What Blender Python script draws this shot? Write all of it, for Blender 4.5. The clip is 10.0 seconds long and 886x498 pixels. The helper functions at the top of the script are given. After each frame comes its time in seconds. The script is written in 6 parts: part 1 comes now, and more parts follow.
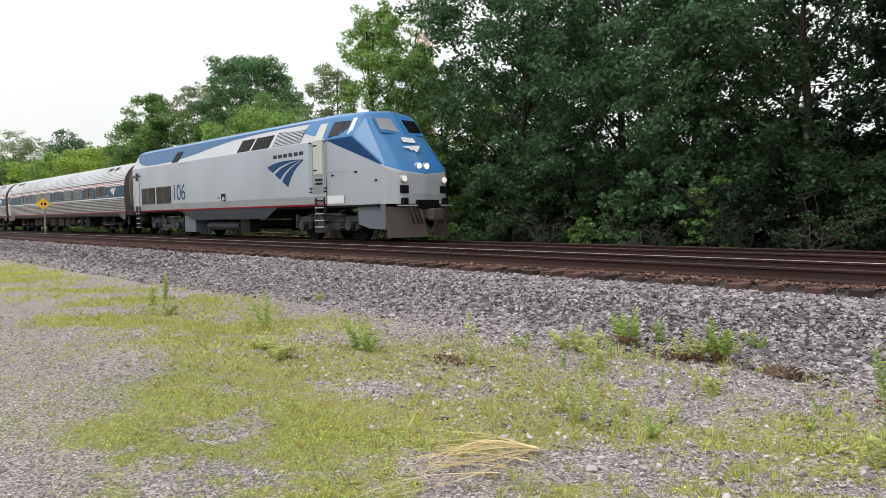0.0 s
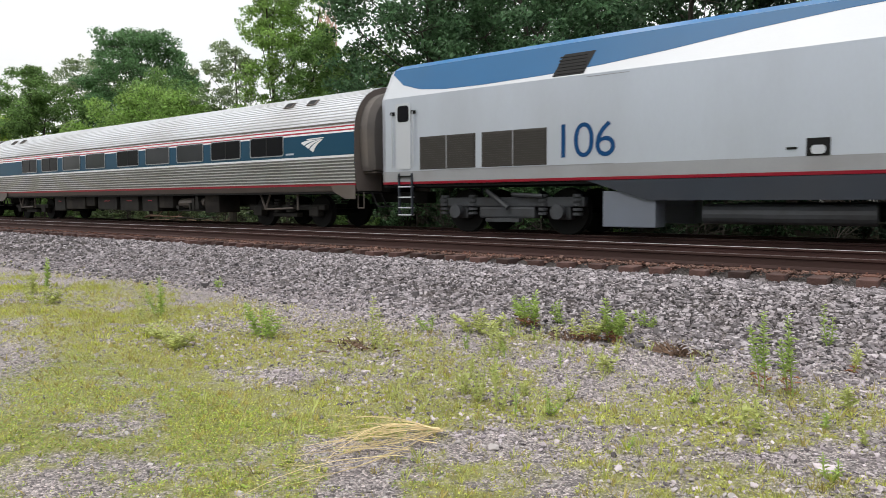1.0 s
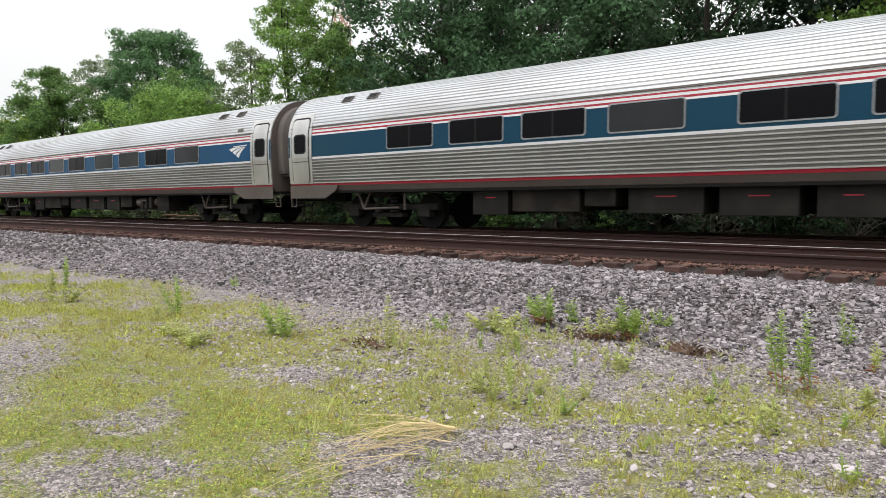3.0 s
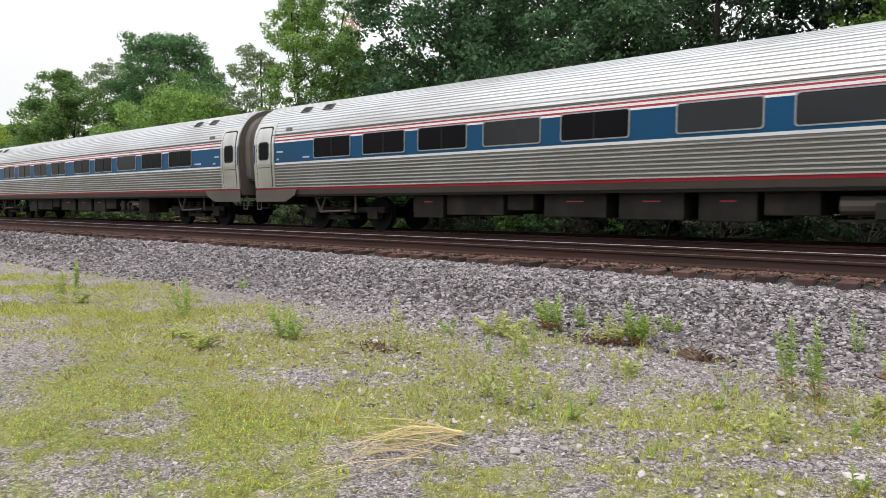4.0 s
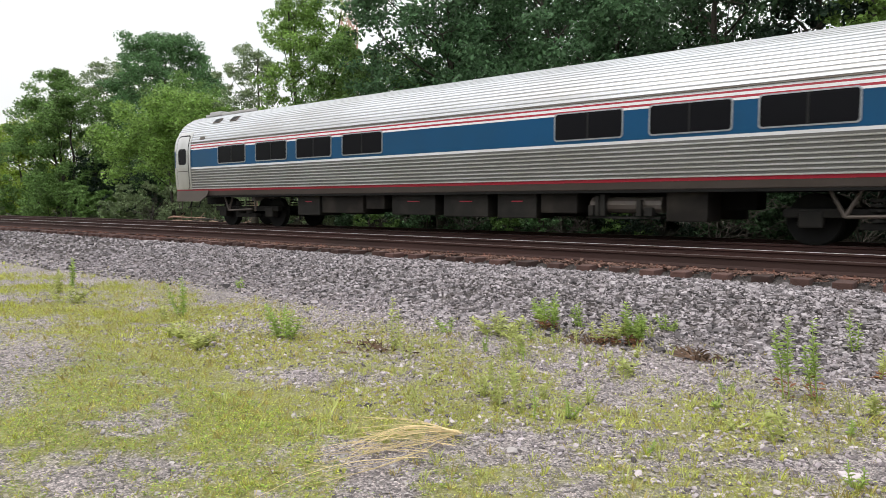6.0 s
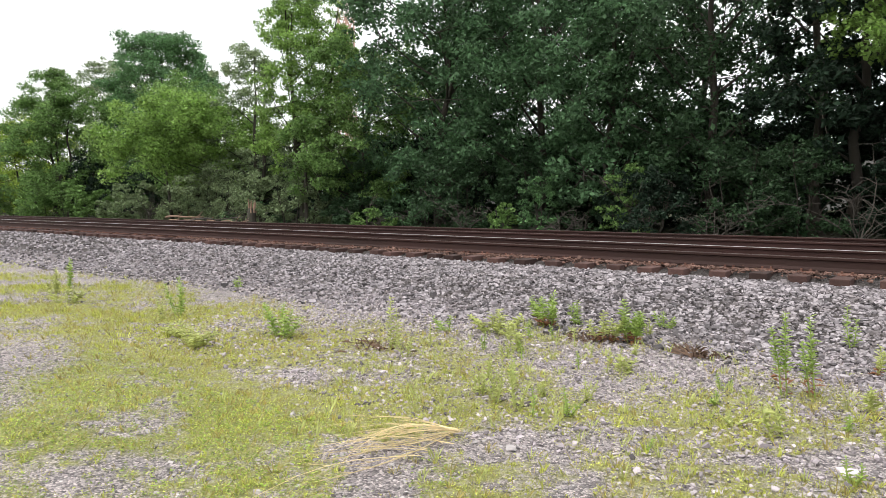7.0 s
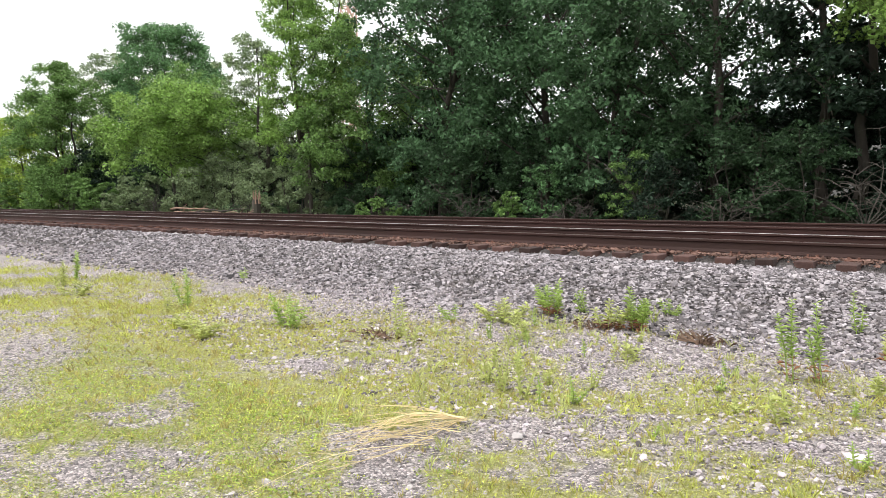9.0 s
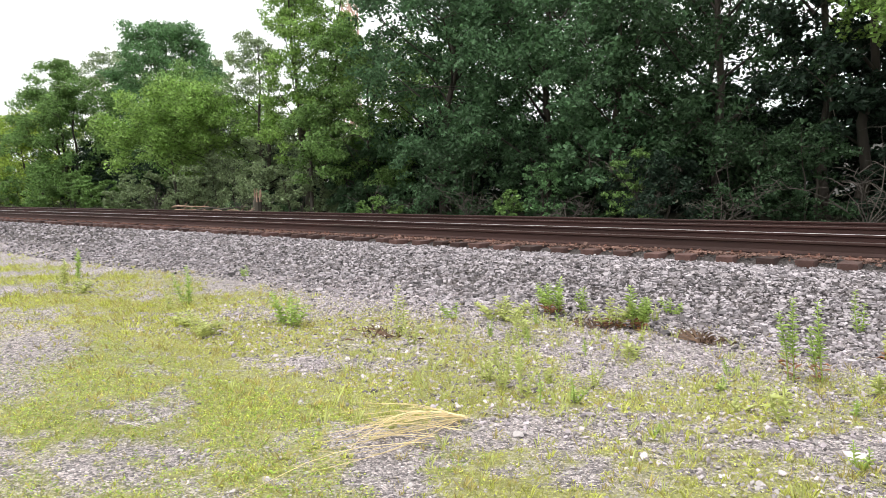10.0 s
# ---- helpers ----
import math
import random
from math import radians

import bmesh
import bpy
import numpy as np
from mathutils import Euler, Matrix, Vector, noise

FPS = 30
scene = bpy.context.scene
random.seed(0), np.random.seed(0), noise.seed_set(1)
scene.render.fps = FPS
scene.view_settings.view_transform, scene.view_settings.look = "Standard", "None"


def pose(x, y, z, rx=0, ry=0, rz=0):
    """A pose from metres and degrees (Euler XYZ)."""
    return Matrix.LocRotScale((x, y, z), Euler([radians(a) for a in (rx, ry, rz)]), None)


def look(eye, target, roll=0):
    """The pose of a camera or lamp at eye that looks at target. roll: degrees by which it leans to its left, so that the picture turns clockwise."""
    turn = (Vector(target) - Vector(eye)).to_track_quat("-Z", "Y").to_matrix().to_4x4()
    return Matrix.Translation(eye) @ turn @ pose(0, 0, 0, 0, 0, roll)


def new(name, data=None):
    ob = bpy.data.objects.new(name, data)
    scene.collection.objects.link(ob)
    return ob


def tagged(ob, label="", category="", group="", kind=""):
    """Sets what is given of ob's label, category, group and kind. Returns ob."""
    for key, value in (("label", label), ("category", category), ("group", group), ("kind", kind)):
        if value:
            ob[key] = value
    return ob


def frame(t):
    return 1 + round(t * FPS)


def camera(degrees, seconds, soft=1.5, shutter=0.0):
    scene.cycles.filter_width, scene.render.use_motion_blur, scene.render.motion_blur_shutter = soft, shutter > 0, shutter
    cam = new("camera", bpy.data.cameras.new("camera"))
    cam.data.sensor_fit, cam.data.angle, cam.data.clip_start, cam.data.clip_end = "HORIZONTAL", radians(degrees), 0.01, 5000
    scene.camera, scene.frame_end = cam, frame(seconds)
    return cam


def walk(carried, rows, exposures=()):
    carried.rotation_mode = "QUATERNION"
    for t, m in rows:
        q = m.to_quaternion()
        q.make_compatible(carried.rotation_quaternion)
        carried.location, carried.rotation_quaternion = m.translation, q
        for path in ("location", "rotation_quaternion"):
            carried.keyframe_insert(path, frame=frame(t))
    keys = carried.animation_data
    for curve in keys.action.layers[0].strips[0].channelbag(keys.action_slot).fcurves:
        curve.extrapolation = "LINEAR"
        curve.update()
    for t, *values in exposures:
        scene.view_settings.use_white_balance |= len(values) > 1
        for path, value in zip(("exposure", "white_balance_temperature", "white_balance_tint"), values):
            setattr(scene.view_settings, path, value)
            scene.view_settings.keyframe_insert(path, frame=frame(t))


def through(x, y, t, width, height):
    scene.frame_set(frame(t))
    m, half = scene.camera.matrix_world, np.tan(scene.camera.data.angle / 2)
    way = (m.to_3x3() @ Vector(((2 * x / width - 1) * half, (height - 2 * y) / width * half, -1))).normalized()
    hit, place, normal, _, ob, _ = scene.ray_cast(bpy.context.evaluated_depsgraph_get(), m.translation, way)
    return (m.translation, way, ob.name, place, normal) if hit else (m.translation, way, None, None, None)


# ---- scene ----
# Plan: x runs along the tracks (the train goes towards +x), y points away from the viewer, z up, ground at 0.
EYE = Vector((0, 0, 1.5))
RAIL = 0.658            # height of the rail heads
NEAR_Y, FAR_Y = 11.15, 14.49    # centre lines of the two tracks
cam = camera(66.0, 10.0, soft=0.85, shutter=0.06)
TURNS = (   # seconds, yaw to the left, pitch, roll
    (0.0, 45.880, -2.925, -0.860),
    (0.5, 39.955, -3.380, -0.150),
    (1.0, 37.861, -4.314, -0.402),
    (1.5, 37.410, -4.206, -0.109),
    (2.0, 38.391, -4.695, -0.244),
    (2.5, 38.784, -5.011, -0.619),
    (3.0, 39.062, -4.412, -0.558),
    (4.5, 39.842, -4.055, -0.166),
    (5.0, 39.458, -4.099, 0.168),
    (5.5, 39.572, -4.097, -0.073),
    (7.0, 39.328, -4.267, -0.460),
    (7.5, 39.156, -4.605, -0.238),
    (8.0, 39.592, -4.659, -1.206),
    (8.5, 39.594, -5.017, -1.179),
    (9.0, 39.756, -5.161, -1.032),
    (9.5, 39.724, -5.271, -0.691),
    (10.0, 39.841, -5.306, -0.975))


def view(yaw, pitch, roll):
    a, b = radians(yaw), radians(pitch)
    return look(EYE, EYE + Vector((-math.sin(a) * math.cos(b), math.cos(a) * math.cos(b), math.sin(b))), roll)


walk(cam, [(t, view(a, b, c)) for t, a, b, c in TURNS], exposures=((0, -0.1), (5.5, -0.1), (7.0, 0.19), (8.0, 0.35), (10, 0.41)))

# ---- light: a bright overcast sky ----
world = bpy.data.worlds.new("overcast_sky")
scene.world = world
world.use_nodes = True
wn, wl = world.node_tree.nodes, world.node_tree.links
wn.clear()
w_out, w_mix = wn.new("ShaderNodeOutputWorld"), wn.new("ShaderNodeMixShader")
w_sky, w_blue, w_cloud = wn.new("ShaderNodeTexSky"), wn.new("ShaderNodeBackground"), wn.new("ShaderNodeBackground")
w_sky.sky_type, w_sky.sun_disc = "NISHITA", False
SUN_UP, SUN_ROUND = radians(58), radians(205)
w_sky.sun_elevation, w_sky.sun_rotation = SUN_UP, SUN_ROUND
w_blue.inputs["Strength"].default_value = 0.12
w_noise, w_ramp, w_co = wn.new("ShaderNodeTexNoise"), wn.new("ShaderNodeValToRGB"), wn.new("ShaderNodeTexCoord")
w_noise.inputs["Scale"].default_value, w_noise.inputs["Detail"].default_value = 2.2, 4
w_ramp.color_ramp.elements[0].position, w_ramp.color_ramp.elements[0].color = 0.3, (0.90, 0.93, 0.96, 1)
w_ramp.color_ramp.elements[1].position, w_ramp.color_ramp.elements[1].color = 0.62, (1.0, 0.985, 0.955, 1)
w_cloud.inputs["Strength"].default_value = 1.3
w_mix.inputs["Fac"].default_value = 0.86
wl.new(w_co.outputs["Generated"], w_noise.inputs["Vector"])
wl.new(w_noise.outputs["Fac"], w_ramp.inputs["Fac"])
# an overcast sky is brighter overhead than at the horizon
w_sep, w_up = wn.new("ShaderNodeSeparateXYZ"), wn.new("ShaderNodeMapRange")
w_up.inputs["From Min"].default_value, w_up.inputs["From Max"].default_value = 0.1, 1.0
w_up.inputs["To Min"].default_value, w_up.inputs["To Max"].default_value = 1.12, 2.1
wl.new(w_co.outputs["Generated"], w_sep.inputs[0])
wl.new(w_sep.outputs["Z"], w_up.inputs["Value"])
wl.new(w_up.outputs[0], w_cloud.inputs["Strength"])
wl.new(w_ramp.outputs["Color"], w_cloud.inputs["Color"])
wl.new(w_sky.outputs["Color"], w_blue.inputs["Color"])
wl.new(w_blue.outputs[0], w_mix.inputs[1])
wl.new(w_cloud.outputs[0], w_mix.inputs[2])
wl.new(w_mix.outputs[0], w_out.inputs["Surface"])
sun = new("sun", bpy.data.lights.new("sun", "SUN"))
sun.data.energy, sun.data.angle, sun.data.color = 1.2, radians(25), (1.0, 0.94, 0.84)
sun.matrix_basis = look((-6, -14, 30), (0, 4, 0))


# ---- materials ----
def mat(name, color, rough=0.6, metal=0.0, spots=0.25, scale=8.0, fine=60.0, bump=0.15, dirt=None, dirt_amount=0.4,
        island=0.0, rand=0.0, stretch=(1, 1, 1), spec=0.5):
    """Colour with variation at two scales, fine relief and dirt patches; island and rand vary loose pieces."""
    m = bpy.data.materials.new(name)
    m.use_nodes = True
    n, l = m.node_tree.nodes, m.node_tree.links
    b = n["Principled BSDF"]
    b.inputs["Roughness"].default_value, b.inputs["Metallic"].default_value = rough, metal
    b.inputs["Specular IOR Level"].default_value = spec
    co, mp = n.new("ShaderNodeTexCoord"), n.new("ShaderNodeMapping")
    mp.inputs["Scale"].default_value = stretch
    l.new(co.outputs["Object"], mp.inputs["Vector"])
    big, small = n.new("ShaderNodeTexNoise"), n.new("ShaderNodeTexNoise")
    big.inputs["Scale"].default_value, big.inputs["Detail"].default_value = scale, 5
    small.inputs["Scale"].default_value, small.inputs["Detail"].default_value = fine, 3
    for t in (big, small):
        l.new(mp.outputs[0], t.inputs["Vector"])
    val = n.new("ShaderNodeMath")
    val.operation = "MULTIPLY_ADD"
    l.new(big.outputs["Fac"], val.inputs[0])
    val.inputs[1].default_value, val.inputs[2].default_value = spots * 2, 1 - spots
    val2 = n.new("ShaderNodeMath")
    val2.operation = "MULTIPLY_ADD"
    l.new(small.outputs["Fac"], val2.inputs[0])
    val2.inputs[1].default_value, val2.inputs[2].default_value = spots, 1 - spots / 2
    both = n.new("ShaderNodeMath")
    both.operation = "MULTIPLY"
    l.new(val.outputs[0], both.inputs[0]), l.new(val2.outputs[0], both.inputs[1])
    last = both
    for source, amount in ((("ShaderNodeNewGeometry", "Random Per Island"), island), (("ShaderNodeObjectInfo", "Random"), rand)):
        if amount:
            g, a, c = n.new(source[0]), n.new("ShaderNodeMath"), n.new("ShaderNodeMath")
            a.operation, c.operation = "MULTIPLY_ADD", "MULTIPLY"
            l.new(g.outputs[source[1]], a.inputs[0])
            a.inputs[1].default_value, a.inputs[2].default_value = amount * 2, 1 - amount
            l.new(a.outputs[0], c.inputs[0]), l.new(last.outputs[0], c.inputs[1])
            last = c
    hue = n.new("ShaderNodeHueSaturation")
    hue.inputs["Color"].default_value = (*color, 1)
    l.new(last.outputs[0], hue.inputs["Value"])
    col = hue.outputs["Color"]
    if dirt:
        d, r, x = n.new("ShaderNodeTexNoise"), n.new("ShaderNodeValToRGB"), n.new("ShaderNodeMix")
        d.inputs["Scale"].default_value, d.inputs["Detail"].default_value = scale * 0.6, 8
        l.new(mp.outputs[0], d.inputs["Vector"])
        r.color_ramp.elements[0].position, r.color_ramp.elements[1].position = 0.45, 0.75
        r.color_ramp.elements[1].color = (dirt_amount, dirt_amount, dirt_amount, 1)
        x.data_type = "RGBA"
        l.new(d.outputs["Fac"], r.inputs["Fac"]), l.new(r.outputs["Color"], x.inputs["Factor"])
        l.new(col, x.inputs[6])
        x.inputs[7].default_value = (*dirt, 1)
        col = x.outputs[2]
    l.new(col, b.inputs["Base Color"])
    if bump:
        bp = n.new("ShaderNodeBump")
        bp.inputs["Strength"].default_value, bp.inputs["Distance"].default_value = bump, 0.01
        l.new(small.outputs["Fac"], bp.inputs["Height"])
        l.new(bp.outputs[0], b.inputs["Normal"])
    return m


def leaf_mat(name, color, island=0.55, through=0.34):
    """Leaves: gloss, colour by leaf, and light that comes through them."""
    m = mat(name, color, rough=0.5, spots=0.3, scale=0.6, fine=3, bump=0, island=island, spec=0.25)
    n, l = m.node_tree.nodes, m.node_tree.links
    b, out = n["Principled BSDF"], n["Material Output"]
    tr, mx = n.new("ShaderNodeBsdfTranslucent"), n.new("ShaderNodeMixShader")
    mx.inputs["Fac"].default_value = through
    l.new(b.inputs["Base Color"].links[0].from_socket, tr.inputs["Color"])
    l.new(b.outputs[0], mx.inputs[1]), l.new(tr.outputs[0], mx.inputs[2])
    l.new(mx.outputs[0], out.inputs["Surface"])
    return m


def glow_mat(name, color, strength):
    m = mat(name, color, rough=0.2, bump=0)
    b = m.node_tree.nodes["Principled BSDF"]
    b.inputs["Emission Color"].default_value, b.inputs["Emission Strength"].default_value = (*color, 1), strength
    return m


M = dict(
    silver=mat("silver_paint", (0.50, 0.54, 0.62), 0.34, 0.55, 0.07, 0.8, 30, 0.02, (0.36, 0.37, 0.40), 0.45, stretch=(1, 1, 0.35)),
    silver_light=mat("light_silver_paint", (0.49, 0.515, 0.56), 0.42, 0.2, 0.06, 0.8, 30, 0.02, (0.4, 0.38, 0.36), 0.2),
    grey_band=mat("grey_paint", (0.28, 0.29, 0.31), 0.5, 0.1, 0.1, 1.5, 30, 0.03, (0.17, 0.155, 0.145), 0.4),
    dark_grey=mat("dark_grey_paint", (0.034, 0.041, 0.054), 0.5, 0.0, 0.15, 1.5, 30, 0.03, (0.055, 0.055, 0.06), 0.4, spec=0.15),
    blue=mat("mid_blue_paint", (0.006, 0.095, 0.24), 0.35, 0.0, 0.08, 1.0, 30, 0.02, (0.03, 0.09, 0.16), 0.3, spec=0.3),
    sky_blue=mat("light_blue_paint", (0.03, 0.175, 0.42), 0.3, 0.0, 0.08, 1.0, 30, 0.02, (0.2, 0.25, 0.32), 0.3),
    navy=mat("dark_blue_paint", (0.002, 0.048, 0.155), 0.4, 0.0, 0.1, 1.0, 30, 0.02, spec=0.2),
    band_blue=mat("coach_blue_paint", (0.004, 0.066, 0.165), 0.42, 0.0, 0.12, 0.7, 20, 0.02, (0.012, 0.05, 0.085), 0.5, spec=0.2),
    band_teal=mat("coach_teal_blue_paint", (0.004, 0.050, 0.098), 0.42, 0.0, 0.12, 0.7, 20, 0.02, (0.012, 0.05, 0.085), 0.5, spec=0.2),
    red=mat("red_stripe_paint", (0.34, 0.008, 0.028), 0.45, 0.0, 0.12, 1.5, 30, 0.02, (0.2, 0.04, 0.04), 0.4),
    white=mat("white_paint", (0.74, 0.75, 0.78), 0.4, 0.0, 0.06, 1.5, 30, 0.02, (0.45, 0.42, 0.4), 0.3),
    skirt=mat("blue_grey_skirt_paint", (0.13, 0.15, 0.19), 0.5, 0.0, 0.1, 1.5, 30, 0.03, (0.10, 0.10, 0.11), 0.4),
    cream=mat("cream_door_paint", (0.54, 0.55, 0.50), 0.5, 0.0, 0.06, 2, 30, 0.02),
    steel=mat("brushed_stainless_steel", (0.67, 0.67, 0.685), 0.33, 0.75, 0.14, 0.7, 50, 0.06, (0.27, 0.235, 0.20), 0.5, stretch=(1, 1, 3)),
    steel_roof=mat("stainless_roof", (0.63, 0.65, 0.69), 0.40, 0.55, 0.10, 0.7, 50, 0.06, (0.33, 0.30, 0.28), 0.4, stretch=(1, 1, 3)),
    # groove steels: darker than the ribs, the flutes' shade put into the colour
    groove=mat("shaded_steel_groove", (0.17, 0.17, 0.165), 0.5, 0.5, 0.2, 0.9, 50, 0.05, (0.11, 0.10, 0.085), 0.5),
    roof_groove=mat("shaded_dusty_roof_groove", (0.46, 0.45, 0.45), 0.5, 0.4, 0.2, 0.9, 50, 0.05, (0.2, 0.18, 0.17), 0.5),
    steel_dirty=mat("grimy_steel", (0.115, 0.098, 0.088), 0.55, 0.3, 0.2, 1.6, 40, 0.08, (0.09, 0.066, 0.052), 0.6),
    brown_grime=mat("brown_grimy_metal", (0.085, 0.068, 0.06), 0.65, 0.1, 0.25, 2.0, 30, 0.1, (0.07, 0.055, 0.045), 0.5),
    under=mat("underframe_grime", (0.018, 0.016, 0.015), 0.75, 0.1, 0.3, 2.5, 30, 0.15, (0.07, 0.06, 0.05), 0.5, spec=0.12),
    under_dark=mat("dark_underframe", (0.012, 0.012, 0.012), 0.8, 0.0, 0.3, 2.5, 30, 0.1, spec=0.12),
    bogie=mat("bogie_grime", (0.022, 0.021, 0.02), 0.7, 0.2, 0.3, 3, 30, 0.15, (0.05, 0.045, 0.04), 0.5, spec=0.12),
    door_steel=mat("dull_door_steel", (0.60, 0.595, 0.585), 0.32, 0.85, 0.15, 1.2, 50, 0.05, (0.16, 0.135, 0.115), 0.6, stretch=(1, 1, 0.5)),
    glass_grey=mat("grey_reflecting_glass", (0.035, 0.037, 0.042), 0.10, 0.0, 0.2, 1.5, 20, 0.0, spec=0.12),
    end_grime=mat("dusty_brown_end_wall", (0.135, 0.112, 0.102), 0.7, 0.1, 0.25, 1.2, 40, 0.08, (0.10, 0.075, 0.06), 0.6),
    truck=mat("blue_grey_truck_grime", (0.06, 0.064, 0.072), 0.6, 0.3, 0.3, 3, 30, 0.15, (0.03, 0.028, 0.027), 0.6, spec=0.3),
    rubber=mat("black_rubber", (0.016, 0.016, 0.017), 0.6, 0.0, 0.2, 3, 40, 0.1, spec=0.15),
    diaphragm=mat("dusty_brown_diaphragm", (0.12, 0.108, 0.103), 0.8, 0.0, 0.25, 1.5, 40, 0.1, (0.17, 0.14, 0.12), 0.5),
    louvre=mat("brown_grey_louvre", (0.052, 0.047, 0.042), 0.6, 0.2, 0.15, 3, 40, 0.05),
    glass=mat("dark_tinted_glass", (0.008, 0.008, 0.010), 0.16, 0.0, 0.1, 2, 20, 0.0, spec=0.06),
    # pale base colour stands for sky mirrored in the near windshield
    glass_light=mat("sky_reflection_glass", (0.30, 0.32, 0.36), 0.12, 0.0, 0.15, 2, 20, 0.0, spec=0.6),
    frame=mat("window_frame_metal", (0.30, 0.31, 0.33), 0.4, 0.6, 0.1, 2, 30, 0.03),
    lamp=glow_mat("headlight_glow", (1.0, 0.95, 0.85), 1.6),
    lamp_dim=glow_mat("ditch_light_glow", (1.0, 0.9, 0.8), 0.5),
    rust=mat("rusty_rail_side", (0.050, 0.021, 0.018), 0.75, 0.2, 0.3, 2.0, 80, 0.2, (0.03, 0.018, 0.015), 0.6, stretch=(0.3, 1, 1)),
    polish=mat("polished_rail_head", (0.62, 0.60, 0.60), 0.3, 1.0, 0.12, 2.0, 80, 0.02, stretch=(0.1, 1, 1)),
    dull_head=mat("worn_rail_head", (0.23, 0.195, 0.18), 0.4, 0.8, 0.2, 2.0, 80, 0.03, stretch=(0.1, 1, 1)),
    plate=mat("rusty_tie_plate", (0.20, 0.095, 0.07), 0.85, 0.1, 0.35, 6.0, 80, 0.2, (0.08, 0.045, 0.035), 0.5, rand=0.2),
    tie=mat("weathered_timber_tie", (0.080, 0.042, 0.036), 0.9, 0.0, 0.35, 3.0, 60, 0.5, (0.05, 0.04, 0.038), 0.6, rand=0.5, stretch=(3, 0.6, 3)),
    stone=mat("grey_ballast_stone", (0.27, 0.245, 0.26), 0.85, 0.0, 0.2, 6, 90, 0.3, (0.20, 0.16, 0.15), 0.35, island=0.85),
    rusty_stone=mat("rust_stained_stone", (0.17, 0.098, 0.078), 0.9, 0.0, 0.2, 6, 90, 0.3, island=0.5),
    pale_stone=mat("pale_gravel_stone", (0.38, 0.35, 0.35), 0.9, 0.0, 0.15, 8, 90, 0.3, (0.28, 0.24, 0.2), 0.35, island=0.5),
    lot_stone=mat("grey_lot_stone", (0.39, 0.345, 0.37), 0.9, 0.0, 0.15, 8, 90, 0.3, (0.25, 0.20, 0.19), 0.35, island=0.75),
    bark=mat("grey_brown_bark", (0.055, 0.046, 0.038), 0.9, 0.0, 0.35, 2.5, 20, 0.6, (0.06, 0.07, 0.04), 0.4, stretch=(1, 1, 0.25)),
    deadwood=mat("bleached_dead_wood", (0.072, 0.062, 0.054), 0.9, 0.0, 0.25, 2.5, 25, 0.4, rand=0.25),
    cut_wood=mat("broken_pale_wood", (0.30, 0.20, 0.145), 0.85, 0.0, 0.3, 3, 30, 0.4, (0.2, 0.13, 0.1), 0.5),
    # near-black green: the shade inside the wood, put into the leaf colour
    leaf_shade=leaf_mat("shade_dark_leaves", (0.024, 0.046, 0.028)),
    straw=mat("dry_golden_straw", (0.72, 0.58, 0.33), 0.7, 0.0, 0.15, 10, 60, 0.1, rand=0.3),
    dead_weed=mat("dead_brown_weed", (0.15, 0.095, 0.065), 0.85, 0.0, 0.2, 10, 60, 0.1, island=0.4),
    red_stem=mat("reddish_weed_leaf", (0.27, 0.12, 0.06), 0.7, 0.0, 0.2, 10, 60, 0.1, island=0.4),
    yellow=mat("yellow_sign_paint", (0.95, 0.50, 0.01), 0.45, 0.0, 0.08, 3, 40, 0.02),
    black=mat("black_sign_paint", (0.008, 0.008, 0.008), 0.5, 0.0, 0.1, 3, 40, 0.0, spec=0.15),
    post=mat("galvanised_post", (0.38, 0.37, 0.36), 0.5, 0.5, 0.15, 4, 40, 0.05),
    tower_red=mat("faded_orange_tower_paint", (0.66, 0.43, 0.35), 0.6, 0.0, 0.15, 1, 20, 0.0),
    tower_white=mat("faded_white_tower_paint", (0.72, 0.64, 0.58), 0.6, 0.0, 0.1, 1, 20, 0.0),
    wall_grey=mat("grey_building_wall", (0.17, 0.168, 0.165), 0.8, 0.0, 0.1, 0.5, 10, 0.05),
    roof_grey=mat("grey_roof_sheet", (0.22, 0.22, 0.23), 0.7, 0.0, 0.15, 0.7, 10, 0.05),
    leaf_dark=leaf_mat("dark_green_leaves", (0.053, 0.102, 0.048)),
    leaf_blue=leaf_mat("bluish_green_leaves", (0.099, 0.190, 0.091)),
    leaf_deep=leaf_mat("deep_lush_leaves", (0.13, 0.25, 0.105)),
    leaf_mid=leaf_mat("mid_green_leaves", (0.165, 0.28, 0.085)),
    leaf_light=leaf_mat("light_green_leaves", (0.235, 0.375, 0.095)),
    leaf_lime=leaf_mat("yellow_green_leaves", (0.29, 0.40, 0.07)),
    leaf_grey=leaf_mat("grey_green_leaves", (0.24, 0.31, 0.165)),
    weed_leaf=leaf_mat("fresh_weed_leaves", (0.39, 0.51, 0.145), 0.3),
    weed_pale=leaf_mat("pale_weed_leaves", (0.53, 0.57, 0.22), 0.3),
    grass=leaf_mat("yellow_green_short_grass", (0.52, 0.545, 0.135), 0.48, 0.3),
    grass_dry=leaf_mat("dry_grass", (0.48, 0.41, 0.15), 0.4, 0.3),
)


